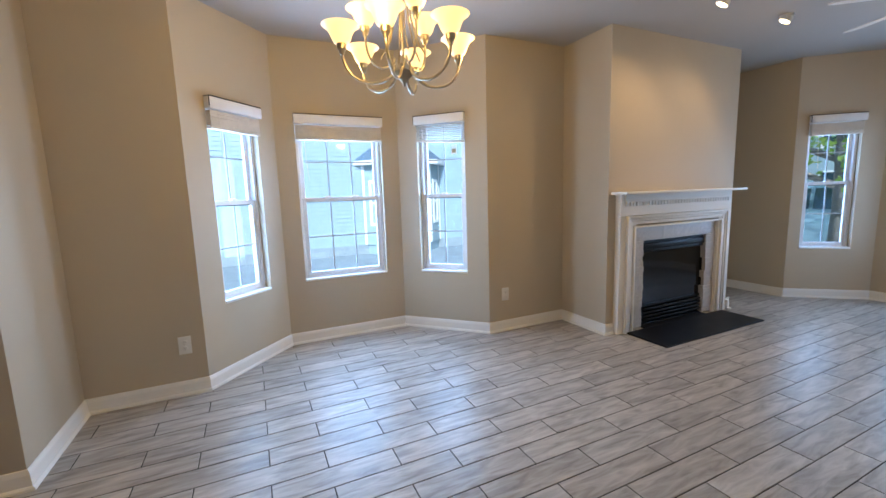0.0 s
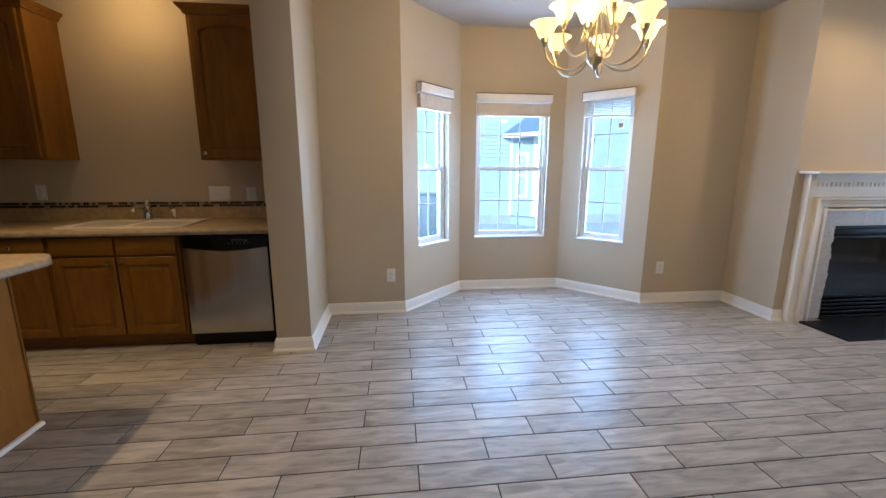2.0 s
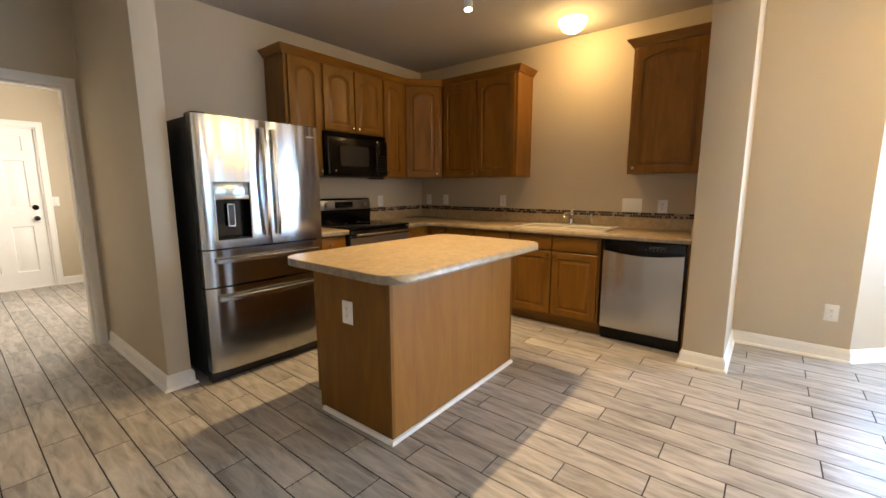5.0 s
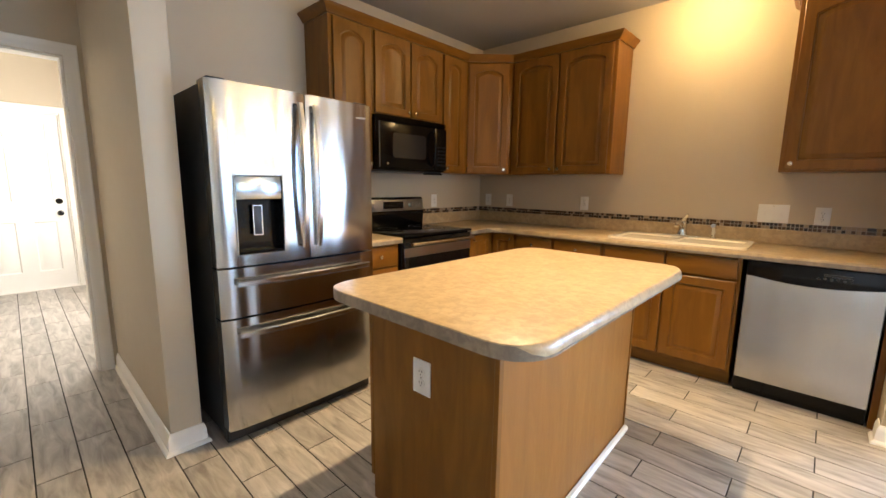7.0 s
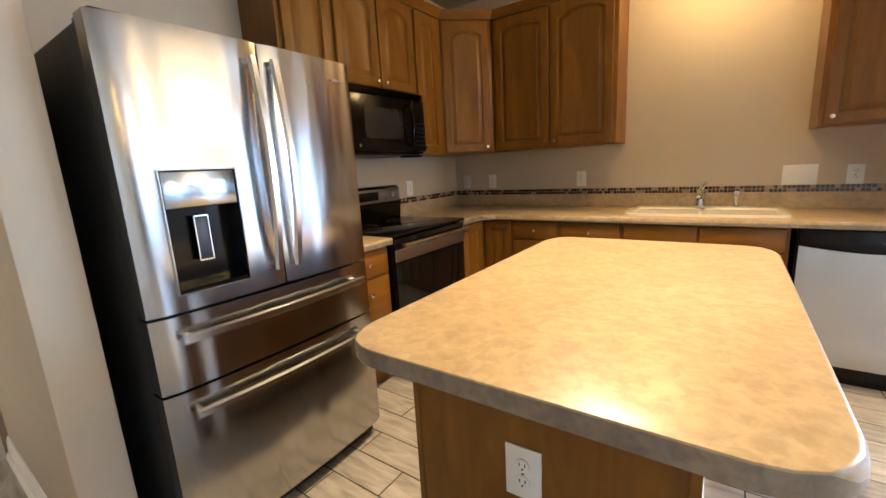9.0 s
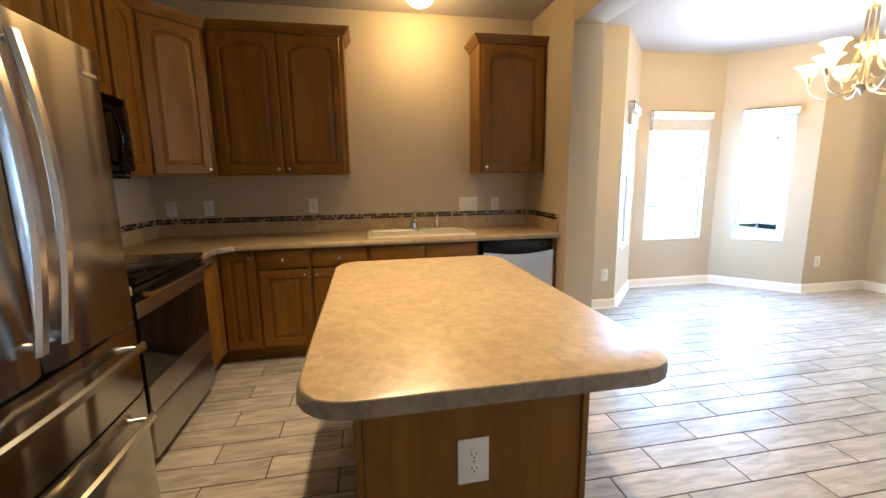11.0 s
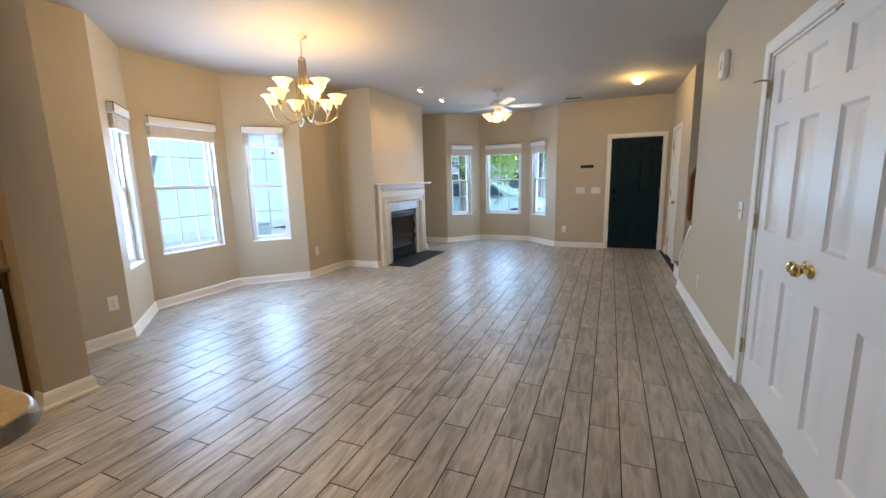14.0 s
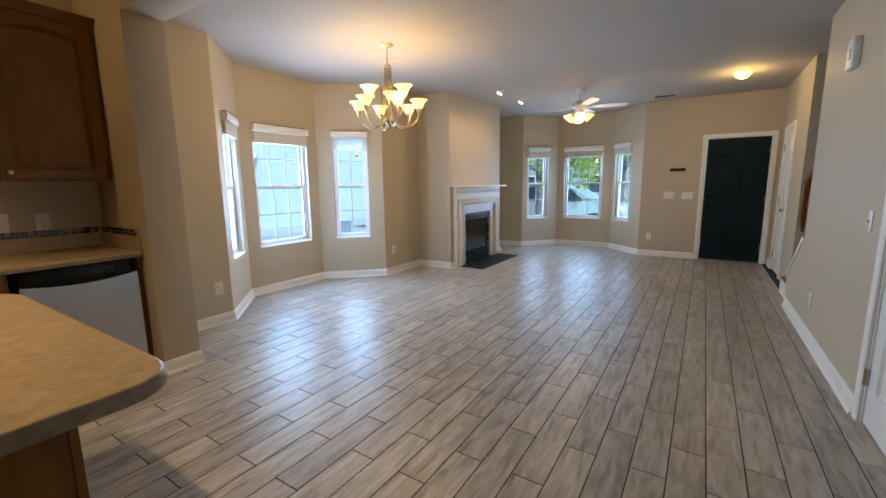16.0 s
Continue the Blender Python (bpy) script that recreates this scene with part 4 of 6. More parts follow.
BH = 0.858
lo = "honey maple base cabinet with raised-panel fronts"
DT, DB = 0.718, 0.845
cabinet("base_cabinet", (-1.265, 3.54, 0), 0, 0.86, 0.60, BH, "honey maple sink base with two false drawers and two doors",
        [("drawer", 0.015, 0.425, DT, DB, None, 0, 0), ("drawer", 0.44, 0.84, DT, DB, None, 0, 0),
         ("door", 0.015, 0.425, 0.12, 0.70, 0.395, 0.665, 0), ("door", 0.44, 0.84, 0.12, 0.70, 0.47, 0.665, 0)], True, group="base cabinets")
cabinet("base_cabinet", (-1.685, 3.54, 0), 0, 0.42, 0.60, BH, "honey maple base cabinet with one drawer over one door",
        [("drawer", 0.015, 0.40, DT, DB, 0.21, 0.782, 0), ("door", 0.015, 0.40, 0.12, 0.70, 0.045, 0.665, 0)], True, group="base cabinets")
cabinet("base_cabinet", (-2.06, 3.54, 0), 0, 0.375, 0.60, BH, "honey maple base cabinet with one drawer over one door",
        [("drawer", 0.015, 0.36, DT, DB, 0.187, 0.782, 0), ("door", 0.015, 0.36, 0.12, 0.70, 0.33, 0.665, 0)], True, group="base cabinets")
co = thing("base_cabinet", (-2.30, 3.54, 0), 0, "honey maple corner base cabinet with a pair of folding doors", "kitchen cabinet", "base cabinets")
part("body", soft(prism([(-0.64, -0.339), (-0.02, -0.339), (-0.02, 0.02), (0.239, 0.02), (0.239, 0.61), (-0.64, 0.61)], 0.10, BH), 0.0015, 1), M_WOOD, co)
part("toe_kick", prism([(-0.62, -0.33), (-0.08, -0.33), (-0.08, 0.085), (0.239, 0.085), (0.239, 0.6), (-0.62, 0.6)], 0.0, 0.10), M_WOODX, co)
d1 = part("door", arch_door(0.225, 0.725, 0), M_WOOD, co)
d1.location = (0.006, 0, 0.12)
part("knob", small_knob(0.195, 0.685), M_NICKEL, d1, "brushed nickel knob")
d2 = part("door", arch_door(0.325, 0.725, 0), M_WOOD, co)
d2.location, d2.rotation_euler = (0.0, -0.33, 0.12), (0, 0, radians(90))
part("knob", small_knob(0.035, 0.685), M_NICKEL, d2, "brushed nickel knob")
cabinet("base_cabinet", (-2.30, 2.045, 0), 90, 0.365, 0.62, BH, "narrow honey maple drawer base between the fridge and the stove",
        [("drawer", 0.015, 0.35, 0.70, DB, 0.182, 0.775, 0), ("drawer", 0.015, 0.35, 0.42, 0.685, 0.182, 0.60, 0), ("drawer", 0.015, 0.35, 0.12, 0.405, 0.182, 0.33, 0)], True, group="base cabinets")
tagged(mesh_object("filler_panel", boxes((0.228, 0.258, 3.56, 4.15, 0.0, BH)), M_WOOD), "honey maple filler strip beside the dishwasher", "cabinet filler")


def counter(name, outline, z0, z1, label, bull="y"):
    """A laminate worktop: sides facing along the bull axis are rolled over, the others have a crisp glued edge band."""
    cx, cy = sum(p[0] for p in outline) / len(outline), sum(p[1] for p in outline) / len(outline)
    c = thing(name, (cx, cy, z0), 0, label, "countertop")
    pts = [(x - cx, y - cy) for x, y in outline]
    h = z1 - z0
    n = len(pts)
    inward, roll = [], []
    for i, (x, y) in enumerate(pts):
        a, b = Vector(pts[i - 1]), Vector(pts[(i + 1) % n])
        p = Vector((x, y))
        d1, d2 = (p - a).normalized(), (b - p).normalized()
        nn = Vector((-d1.y - d2.y, d1.x + d2.x)).normalized()
        inward.append(nn / max(0.4, nn.dot(Vector((-d1.y, d1.x)))))
        share = abs(nn.y if bull == "y" else nn.x)
        roll.append(0.0018 + 0.0140 * max(0.0, min(1.0, (share - 0.62) / 0.3)))

    def rings(steps):
        return [[bm.verts.new((x + q.x * r * u, y + q.y * r * u, h - 2.2 * r * v if top else 0.0)) for (x, y), q, r in zip(pts, inward, roll)] for u, v, top in steps]

    def skin(rr):
        for a, b in zip(rr, rr[1:]):
            for k in range(n):
                j = (k + 1) % n
                bm.faces.new((a[k], a[j], b[j], b[k]))
        bm.faces.new(rr[-1])
        bm.faces.new(rr[0][::-1])

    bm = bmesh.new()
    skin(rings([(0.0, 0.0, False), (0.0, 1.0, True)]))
    # band takes the darkened laminate, so its shade is painted
    part("edge_band", bm, M_LAMEDGE_SHADED, c, "grey-brown mottled laminate edge band, shaded in its colour")
    bm = bmesh.new()
    skin(rings([(1 - math.cos(a), 1 - math.sin(a) - (0.02 if a == 0 else 0.0), True) for a in (0.0, 0.35, 0.7, 1.05, 1.3, math.pi / 2)]))
    part("top_surface", bm, M_LAM, c, "tan mottled laminate top")
    return c


CT0, CT1 = 0.860, 0.898
counter("worktop", [(-2.948, 3.195), (-2.27, 3.195), (-2.27, 3.42), (-2.18, 3.51), (0.258, 3.51), (0.258, 4.158), (-2.948, 4.158)], CT0, CT1, "mottled tan laminate L-shaped countertop along the back wall")
counter("worktop", [(-2.948, 2.04), (-2.27, 2.04), (-2.27, 2.415), (-2.948, 2.415)], CT0, CT1, "short mottled tan laminate countertop beside the fridge")
spl = thing("backsplash", (-1.3, 4.158, CT1), 0, "mottled tan laminate backsplash upstand along the worktop", "backsplash")
for a in ((-1.625, 1.535, -0.022, 0.0, 0.0, 0.102), (-1.648, -1.626, -0.961, 0.0, 0.0, 0.102), (1.536, 1.558, -0.628, 0.0, 0.0, 0.102)):
    part("upstand", sbox(*a, 0.003, 1), M_LAM, spl)
strip = thing("mosaic_strip", (0, 0, 1.0), 0, "brown black and tan glass mosaic tile border above the backsplash", "mosaic tile border")
part("grout_bed", boxes((-2.946, 0.258, 4.150, 4.158, 0.0, 0.045), (-2.948, -2.940, 3.197, 4.150, 0.0, 0.045), (0.250, 0.258, 3.53, 4.150, 0.0, 0.045)), M_BEDDING, strip)
rng = random.Random(11)
shared = {}
for mat in (M_MOS_D, M_MOS_L, M_MOS_B):
    for wid in (0.0185, 0.040):
        for hgt in (0.0195,):
            mesh = finish(boxes((0, wid, -0.004, 0.0, 0, hgt)))
            mesh.materials.append(mat)
            shared[(mat.name, wid, hgt)] = mesh
loose = {m.name: bmesh.new() for m in (M_MOS_D, M_MOS_L, M_MOS_B)}
count = 0
for run, (ox, oy, turn, length) in enumerate(((-2.94, 4.150, 0, 3.19), (-2.940, 3.20, 90, 0.94), (0.250, 4.145, -90, 0.61))):
    x = 0.0
    while x < length - 0.042:
        wid = rng.choice((0.0185,) * 9 + (0.040,))
        cells = ((0.0015, 0.0195), (0.0248, 0.0195))
        for z, hgt in cells:
            mat = rng.choices((M_MOS_D, M_MOS_L, M_MOS_B), (6, 3, 4))[0]
            c, s = math.cos(radians(turn)), math.sin(radians(turn))
            if count < 290 and run == 0 and x > 1.1:
                t = new("mosaic_tile", shared[(mat.name, wid, hgt)])
                t.parent = strip
                t.location = (ox + c * x, oy + s * x, z)
                count += 1
            else:
                m = Matrix.Translation((ox + c * x, oy + s * x, z)) @ Matrix.Rotation(radians(turn), 4, "Z")
                for v in box(loose[mat.name], 0, wid, -0.004, 0.0, 0, hgt):
                    v.co = m @ v.co
        x += wid + 0.0042
for mat in (M_MOS_D, M_MOS_L, M_MOS_B):
    tagged(part("mosaic_tiles", loose[mat.name], mat, strip), kind="stuff")

# sink and taps
sk = thing("sink", (-0.845, 3.60, CT1), 0, "cream enamel double-bowl drop-in sink with a low rim", "kitchen sink")
bm = bmesh.new()


def rounded(x0, x1, y0, y1, r, n=5):
    pts = []
    for cx, cy, a0 in ((x1 - r, y1 - r, 0), (x0 + r, y1 - r, 90), (x0 + r, y0 + r, 180), (x1 - r, y0 + r, 270)):
        for k in range(n + 1):
            a = radians(a0 + 90 * k / n)
            pts.append((cx + r * math.cos(a), cy + r * math.sin(a)))
    return pts


def rings_of(bm, outlines):
    rings = [[bm.verts.new((x, y, z)) for x, y in pts] for pts, z in outlines]
    for a, b in zip(rings, rings[1:]):
        for k in range(len(a)):
            j = (k + 1) % len(a)
            bm.faces.new((a[k], a[j], b[j], b[k]))
    return rings


rings_of(bm, [(rounded(-0.425, 0.445, 0.0, 0.49, 0.04), 0.0), (rounded(-0.423, 0.443, 0.002, 0.488, 0.04), 0.012), (rounded(-0.415, 0.435, 0.010, 0.480, 0.04), 0.016), (rounded(-0.385, 0.405, 0.035, 0.40, 0.05), 0.013)])
part("rim", bm, M_SINK, sk)
for a, b in ((-0.385, 0.0), (0.02, 0.405)):
    bm = bmesh.new()
    rr = rings_of(bm, [(rounded(a, b, 0.035, 0.40, 0.05), 0.0129), (rounded(a + 0.012, b - 0.012, 0.045, 0.39, 0.05), -0.01 + 0.012), (rounded(a + 0.02, b - 0.02, 0.055, 0.38, 0.05), 0.0025)])
    bm.faces.new(rr[-1])
    part("bowl", bm, M_SINK, sk)
part("divider", sbox(-0.005, 0.022, 0.04, 0.395, 0.003, 0.012, 0.004), M_SINK, sk)
fc = thing("faucet", (-0.86, 4.04, CT1 + 0.0145), 0, "chrome single-lever kitchen faucet behind the sink", "faucet")
part("escutcheon", soft(prism(rounded(-0.13, 0.13, -0.032, 0.032, 0.030), 0, 0.010), 0.003, 1), M_CHROME, fc)
part("spout_body", lathe([(0.036, 0.01), (0.032, 0.03), (0.028, 0.06), (0.031, 0.085), (0.028, 0.108), (0.015, 0.120), (0.0, 0.122)], 20), M_CHROME, fc)
part("spout", tube([(0, -0.01, 0.06), (0.0, -0.05, 0.095), (0.0, -0.11, 0.112), (0.0, -0.165, 0.105), (0.0, -0.185, 0.085)], [0.020, 0.018, 0.016, 0.015, 0.014], 12), M_CHROME, fc)
part("lever", tube([(0, 0, 0.112), (0.012, -0.010, 0.140), (0.034, -0.030, 0.170)], [0.018, 0.013, 0.010], 10), M_CHROME, fc)
sp = thing("side_sprayer", (-0.655, 4.04, CT1 + 0.0145), 0, "chrome side sprayer behind the sink", "faucet sprayer")
part("holder", lathe([(0.020, 0), (0.020, 0.006), (0.014, 0.010), (0.013, 0.03)], 14), M_CHROME, sp)
part("sprayer_head", tube([(0, 0, 0.025), (0, -0.004, 0.06), (0, -0.02, 0.088), (0, -0.04, 0.096)], [0.014, 0.016, 0.019, 0.016], 10), M_CHROME, sp)

# dishwasher
dw = thing("dishwasher", (-0.385, 3.52, 0), 0, "stainless steel dishwasher with a black control panel between cabinet and column", "dishwasher")
W = 0.608
part("tub", boxes((0.004, W - 0.004, 0.05, 0.60, 0.02, 0.855)), M_BLACK, dw)
bm = bmesh.new()
n = 20
f0, f1 = [], []
top = lambda u: 0.765 - 0.028 * math.sin(math.pi * u)
for k in range(n + 1):
    x = 0.012 + (W - 0.024) * k / n
    f0.append((x, top(k / n)))
front = [(0.012, 0.115)] + [(W - 0.012, 0.115)] + f0[::-1]
a = [bm.verts.new((x, 0.0, z)) for x, z in front]
b = [bm.verts.new((x, 0.045, z)) for x, z in front]
bm.faces.new(a)
bm.faces.new(b[::-1])
for k in range(len(a)):
    j = (k + 1) % len(a)
    bm.faces.new((a[k], b[k], b[j], a[j]))
bmesh.ops.triangulate(bm, faces=[f for f in bm.faces if len(f.verts) > 4])
part("door", bm, M_STEELDW, dw, "brushed stainless steel door", smooth=20)
part("control_panel", soft(boxes((0.010, W - 0.010, 0.010, 0.05, 0.72, 0.852)), 0.006, 2), M_BLACK, dw, "black control panel")
part("handle_lip", soft(boxes((0.35, W - 0.14, 0.003, 0.012, 0.806, 0.820)), 0.004, 2), M_CHAR, dw)
for k in range(6):
    bt = part("button", lathe([(0.007, 0), (0.007, 0.003), (0.0, 0.004)], 10), M_CHAR, dw)
    bt.rotation_euler, bt.location = (radians(90), 0, 0), (0.33 + 0.026 * k, 0.010, 0.790 + 0.004 * (k % 2))
part("kick_plate", soft(boxes((0.006, W - 0.006, 0.055, 0.08, 0.0, 0.105)), 0.003, 1), M_BLACK, dw, "black kick plate")

# stove: local x along +y, front towards +x
sv = thing("stove", (-2.27, 2.425, 0), 90, "freestanding electric range with black glass top and stainless front", "stove")
W = 0.76
part("body", soft(boxes((0.002, W - 0.002, 0.03, 0.655, 0.05, 0.895)), 0.004, 1), M_BLACK, sv, "black enamelled range body")
part("cooktop", soft(boxes((0.0, W, -0.012, 0.60, 0.895, 0.915)), 0.006, 2), M_BLACKGLASS, sv, "black ceramic glass cooktop")
for cx, cy, r in ((0.2, 0.16, 0.11), (0.56, 0.16, 0.085), (0.2, 0.43, 0.08), (0.56, 0.43, 0.10)):
    part("burner_ring", lathe([(r, 0), (r, 0.0006), (r - 0.004, 0.0006), (r - 0.004, 0)], 36, (cx, cy, 0.9152), cap=False), M_CHAR, sv)
bm = bmesh.new()
pr = [(0.60, 0.915), (0.585, 1.02), (0.595, 1.145), (0.62, 1.165), (0.66, 1.165), (0.66, 0.90), (0.60, 0.90)]
va, vb = [bm.verts.new((0.0, y, z)) for y, z in pr], [bm.verts.new((W, y, z)) for y, z in pr]
bm.faces.new(va)
bm.faces.new(vb[::-1])
for k in range(len(pr)):
    j = (k + 1) % len(pr)
    bm.faces.new((va[k], va[j], vb[j], vb[k]))
part("backguard", soft(bm, 0.004, 1), M_BLACK, sv, "black backguard")
part("control_fascia", sbox(0.015, W - 0.015, 0.578, 0.592, 1.045, 1.145, 0.006), M_STEELX, sv, "stainless control fascia")
part("display", sbox(0.27, 0.50, 0.574, 0.580, 1.065, 1.128, 0.003), M_BLACKGLASS, sv, "black clock display")
for x in (0.075, 0.165, 0.59, 0.68):
    kb = lathe([(0.027, 0), (0.028, 0.006), (0.022, 0.012), (0.020, 0.026), (0.0, 0.028)], 20)
    kb.transform(Matrix.Translation((x, 0.578, 1.095)) @ Matrix.Rotation(radians(90), 4, "X"))
    part("control_knob", kb, M_STEELX, sv, "stainless control knob")
od = part("oven_door", soft(boxes((0.005, W - 0.005, 0.0, 0.032, 0.285, 0.885)), 0.005, 2), M_BLACKGLASS, sv, "black glass oven door")
part("upper_trim", soft(boxes((0.005, W - 0.005, -0.004, 0.004, 0.745, 0.815)), 0.002, 1), M_STEELX, od, "stainless upper trim")
part("lower_trim", soft(boxes((0.005, W - 0.005, -0.004, 0.004, 0.285, 0.42)), 0.002, 1), M_STEELX, od, "stainless lower trim")
bm = tube([(0.03, -0.055, 0.848), (0.2, -0.062, 0.848), (0.56, -0.062, 0.848), (0.73, -0.055, 0.848)], 0.013, 12)
box(bm, 0.04, 0.07, -0.055, 0.0, 0.838, 0.858)
box(bm, 0.69, 0.72, -0.055, 0.0, 0.838, 0.858)
part("handle", bm, M_HANDLE, od, "stainless bar handle")
part("storage_drawer", soft(boxes((0.005, W - 0.005, -0.002, 0.032, 0.065, 0.275)), 0.006, 2), M_STEELX, sv, "stainless storage drawer")
bt = part("badge", lathe([(0.013, 0), (0.013, 0.003), (0.0, 0.0035)], 16), M_CHROME, od)
bt.rotation_euler, bt.location = (radians(90), 0, 0), (0.60, -0.001, 0.47)

# microwave
mw = thing("microwave", (-2.560, 2.428, 1.388), 90, "black over-the-range microwave under the short cabinet", "microwave")
W = 0.752
part("case", soft(boxes((0.0, W, 0.03, 0.38, 0.0, 0.412)), 0.004, 1), M_BLACK, mw, "black microwave case")
part("door", soft(boxes((0.0, 0.60, 0.0, 0.032, 0.012, 0.365)), 0.012, 3), M_BLACK, mw, "black gloss microwave door")
win = prism(rounded(0.135, 0.495, 0.095, 0.285, 0.03), 0, 0.004)
win.transform(Matrix.Translation((0, -0.001, 0)) @ Matrix.Rotation(radians(90), 4, "X"))
part("door_window", win, plain("grey screened glass", (0.02, 0.02, 0.021), 0.15), mw, "dark grey screened window")
part("handle", tube([(0.568, 0.004, 0.045), (0.568, -0.022, 0.065), (0.568, -0.036, 0.13), (0.568, -0.040, 0.19), (0.568, -0.036, 0.25), (0.568, -0.022, 0.315), (0.568, 0.004, 0.335)], [0.008, 0.010, 0.011, 0.012, 0.011, 0.010, 0.008], 10), M_BLACK, mw)
part("door_edge_trim", soft(boxes((0.004, 0.014, -0.006, 0.0, 0.02, 0.358)), 0.003, 2), M_CHAR, mw)
part("keypad", soft(boxes((0.605, W, 0.002, 0.032, 0.012, 0.365)), 0.008, 2), M_BLACK, mw, "black keypad panel")
kp = bmesh.new()
for i in range(3):
    for j in range(6):
        box(kp, 0.64 + 0.036 * i, 0.664 + 0.036 * i, -0.0005, 0.003, 0.05 + 0.03 * j, 0.066 + 0.03 * j)
part("keys", kp, M_FIREBOX, mw)
for k in range(4):
    part("grille_slat", soft(boxes((0.01, W - 0.01, 0.004, 0.03, 0.369 + 0.0105 * k, 0.376 + 0.0105 * k)), 0.002, 1), M_BLACK, mw)
part("underside", boxes((0.02, W - 0.02, 0.05, 0.36, -0.012, 0.0)), M_CHAR, mw)
part("lamp_housing", soft(boxes((0.56, W - 0.03, 0.02, 0.10, -0.026, -0.0125)), 0.003, 1), M_BLACK, mw)
bt = part("badge", lathe([(0.010, 0), (0.010, 0.003), (0.0, 0.0035)], 14), M_CHROME, mw)
bt.rotation_euler, bt.location = (radians(90), 0, 0), (0.085, 0.0, 0.05)

# fridge: local x along +y, front towards +x
FRW = 0.872
fr = thing("fridge", (-2.03, 1.102, 0), 90, "stainless French-door fridge with two lower drawers and a dispenser", "refrigerator")
part("cabinet", soft(boxes((0.008, FRW - 0.008, 0.085, 0.86, 0.03, 1.705)), 0.006, 2), M_CHAR, fr, "charcoal fridge sides")
for a in (0.02, FRW - 0.10):
    part("hinge_cover", sbox(a, a + 0.08, 0.03, 0.16, 1.705, 1.73, 0.008), M_CHAR, fr)
part("base_grille", soft(boxes((0.01, FRW - 0.01, 0.06, 0.12, 0.0, 0.075)), 0.004, 1), M_CHAR, fr, "dark base grille")


def bowed(x0, x1, z0, z1, hole=None, n=10):
    """A door or drawer front whose face bows out a little across the fridge's whole width."""
    xs = sorted({x0 + (x1 - x0) * k / n for k in range(n + 1)} | ({hole[0], hole[1]} if hole else set()))
    zs = sorted({z0, z1} | ({hole[2], hole[3]} if hole else set()))
    bm = bmesh.new()

    def face_y(x):
        e = min(x - x0, x1 - x)
        round_edge = 0.012 * (1 - min(1.0, e / 0.02)) ** 2
        return -0.016 * math.sin(math.pi * x / FRW) + round_edge

    vf = {(x, z): bm.verts.new((x, face_y(x), z)) for x in xs for z in zs}
    vb = {(x, z): bm.verts.new((x, 0.078, z)) for x in xs for z in zs}
    inside = lambda x, z: hole and hole[0] < x < hole[1] and hole[2] < z < hole[3]
    for a, b in zip(xs, xs[1:]):
        for c, d in zip(zs, zs[1:]):
            if inside((a + b) / 2, (c + d) / 2):
                for p, q in (((a, c), (b, c)), ((a, d), (b, d))):
                    bm.faces.new((vf[p], vf[q], vb[q], vb[p]))
                continue
            bm.faces.new((vf[a, c], vf[b, c], vf[b, d], vf[a, d]))
            bm.faces.new((vb[a, c], vb[a, d], vb[b, d], vb[b, c]))
        bm.faces.new((vf[a, z0], vb[a, z0], vb[b, z0], vf[b, z0]))
        bm.faces.new((vf[a, z1], vf[b, z1], vb[b, z1], vb[a, z1]))
    for c, d in zip(zs, zs[1:]):
        bm.faces.new((vf[x0, c], vf[x0, d], vb[x0, d], vb[x0, c]))
        bm.faces.new((vf[x1, c], vb[x1, c], vb[x1, d], vf[x1, d]))
        if hole and hole[2] <= c < hole[3]:
            for x in (hole[0], hole[1]):
                bm.faces.new((vf[x, c], vf[x, d], vb[x, d], vb[x, c]))
    return bm


SPL = 0.452
DISP = (0.095, 0.312, 0.945, 1.31)
ld = part("fridge_door", bowed(0.004, SPL - 0.003, 0.892, 1.715, DISP), M_STEEL, fr, "stainless door with water dispenser", smooth=50)
rd = part("fridge_door", bowed(SPL + 0.003, FRW - 0.004, 0.892, 1.715), M_STEEL, fr, "plain stainless door", smooth=50)
d1 = part("drawer", bowed(0.004, FRW - 0.004, 0.648, 0.882, n=18), M_STEEL, fr, "stainless middle drawer", smooth=50)
d2 = part("drawer", bowed(0.004, FRW - 0.004, 0.085, 0.638, n=18), M_STEEL, fr, "stainless freezer drawer", smooth=50)
part("niche_back", boxes((DISP[0], DISP[1], 0.055, 0.07, DISP[2], 1.20)), M_BLACK, ld, "black dispenser niche back")
for a, b in ((DISP[0], DISP[0] + 0.006), (DISP[1] - 0.006, DISP[1])):
    part("niche_side", boxes((a, b, -0.004, 0.055, DISP[2] + 0.012, 1.20)), M_BLACK, ld)
part("drip_tray", boxes((DISP[0], DISP[1], -0.008, 0.055, DISP[2], DISP[2] + 0.012)), M_BLACK, ld)
part("dispenser_panel", soft(boxes((DISP[0] + 0.002, DISP[1] - 0.002, -0.012, 0.055, 1.20, DISP[3] - 0.002)), 0.004, 2), M_MIRROR, ld, "mirror-like dispenser display")
part("dispenser_rim", soft(boxes((DISP[0] - 0.004, DISP[0], -0.015, 0.0, DISP[2] - 0.004, DISP[3] + 0.004), (DISP[1], DISP[1] + 0.004, -0.0175, 0.0, DISP[2] - 0.004, DISP[3] + 0.004), (DISP[0], DISP[1], -0.0165, 0.0, DISP[2] - 0.004, DISP[2]), (DISP[0], DISP[1], -0.0165, 0.0, DISP[3], DISP[3] + 0.004)), 0.001, 1), M_STEEL, ld)
part("dispenser_lever", soft(boxes((0.185, 0.225, 0.030, 0.040, 1.03, 1.17)), 0.004, 2), M_CHAR, ld, "dark dispenser lever")
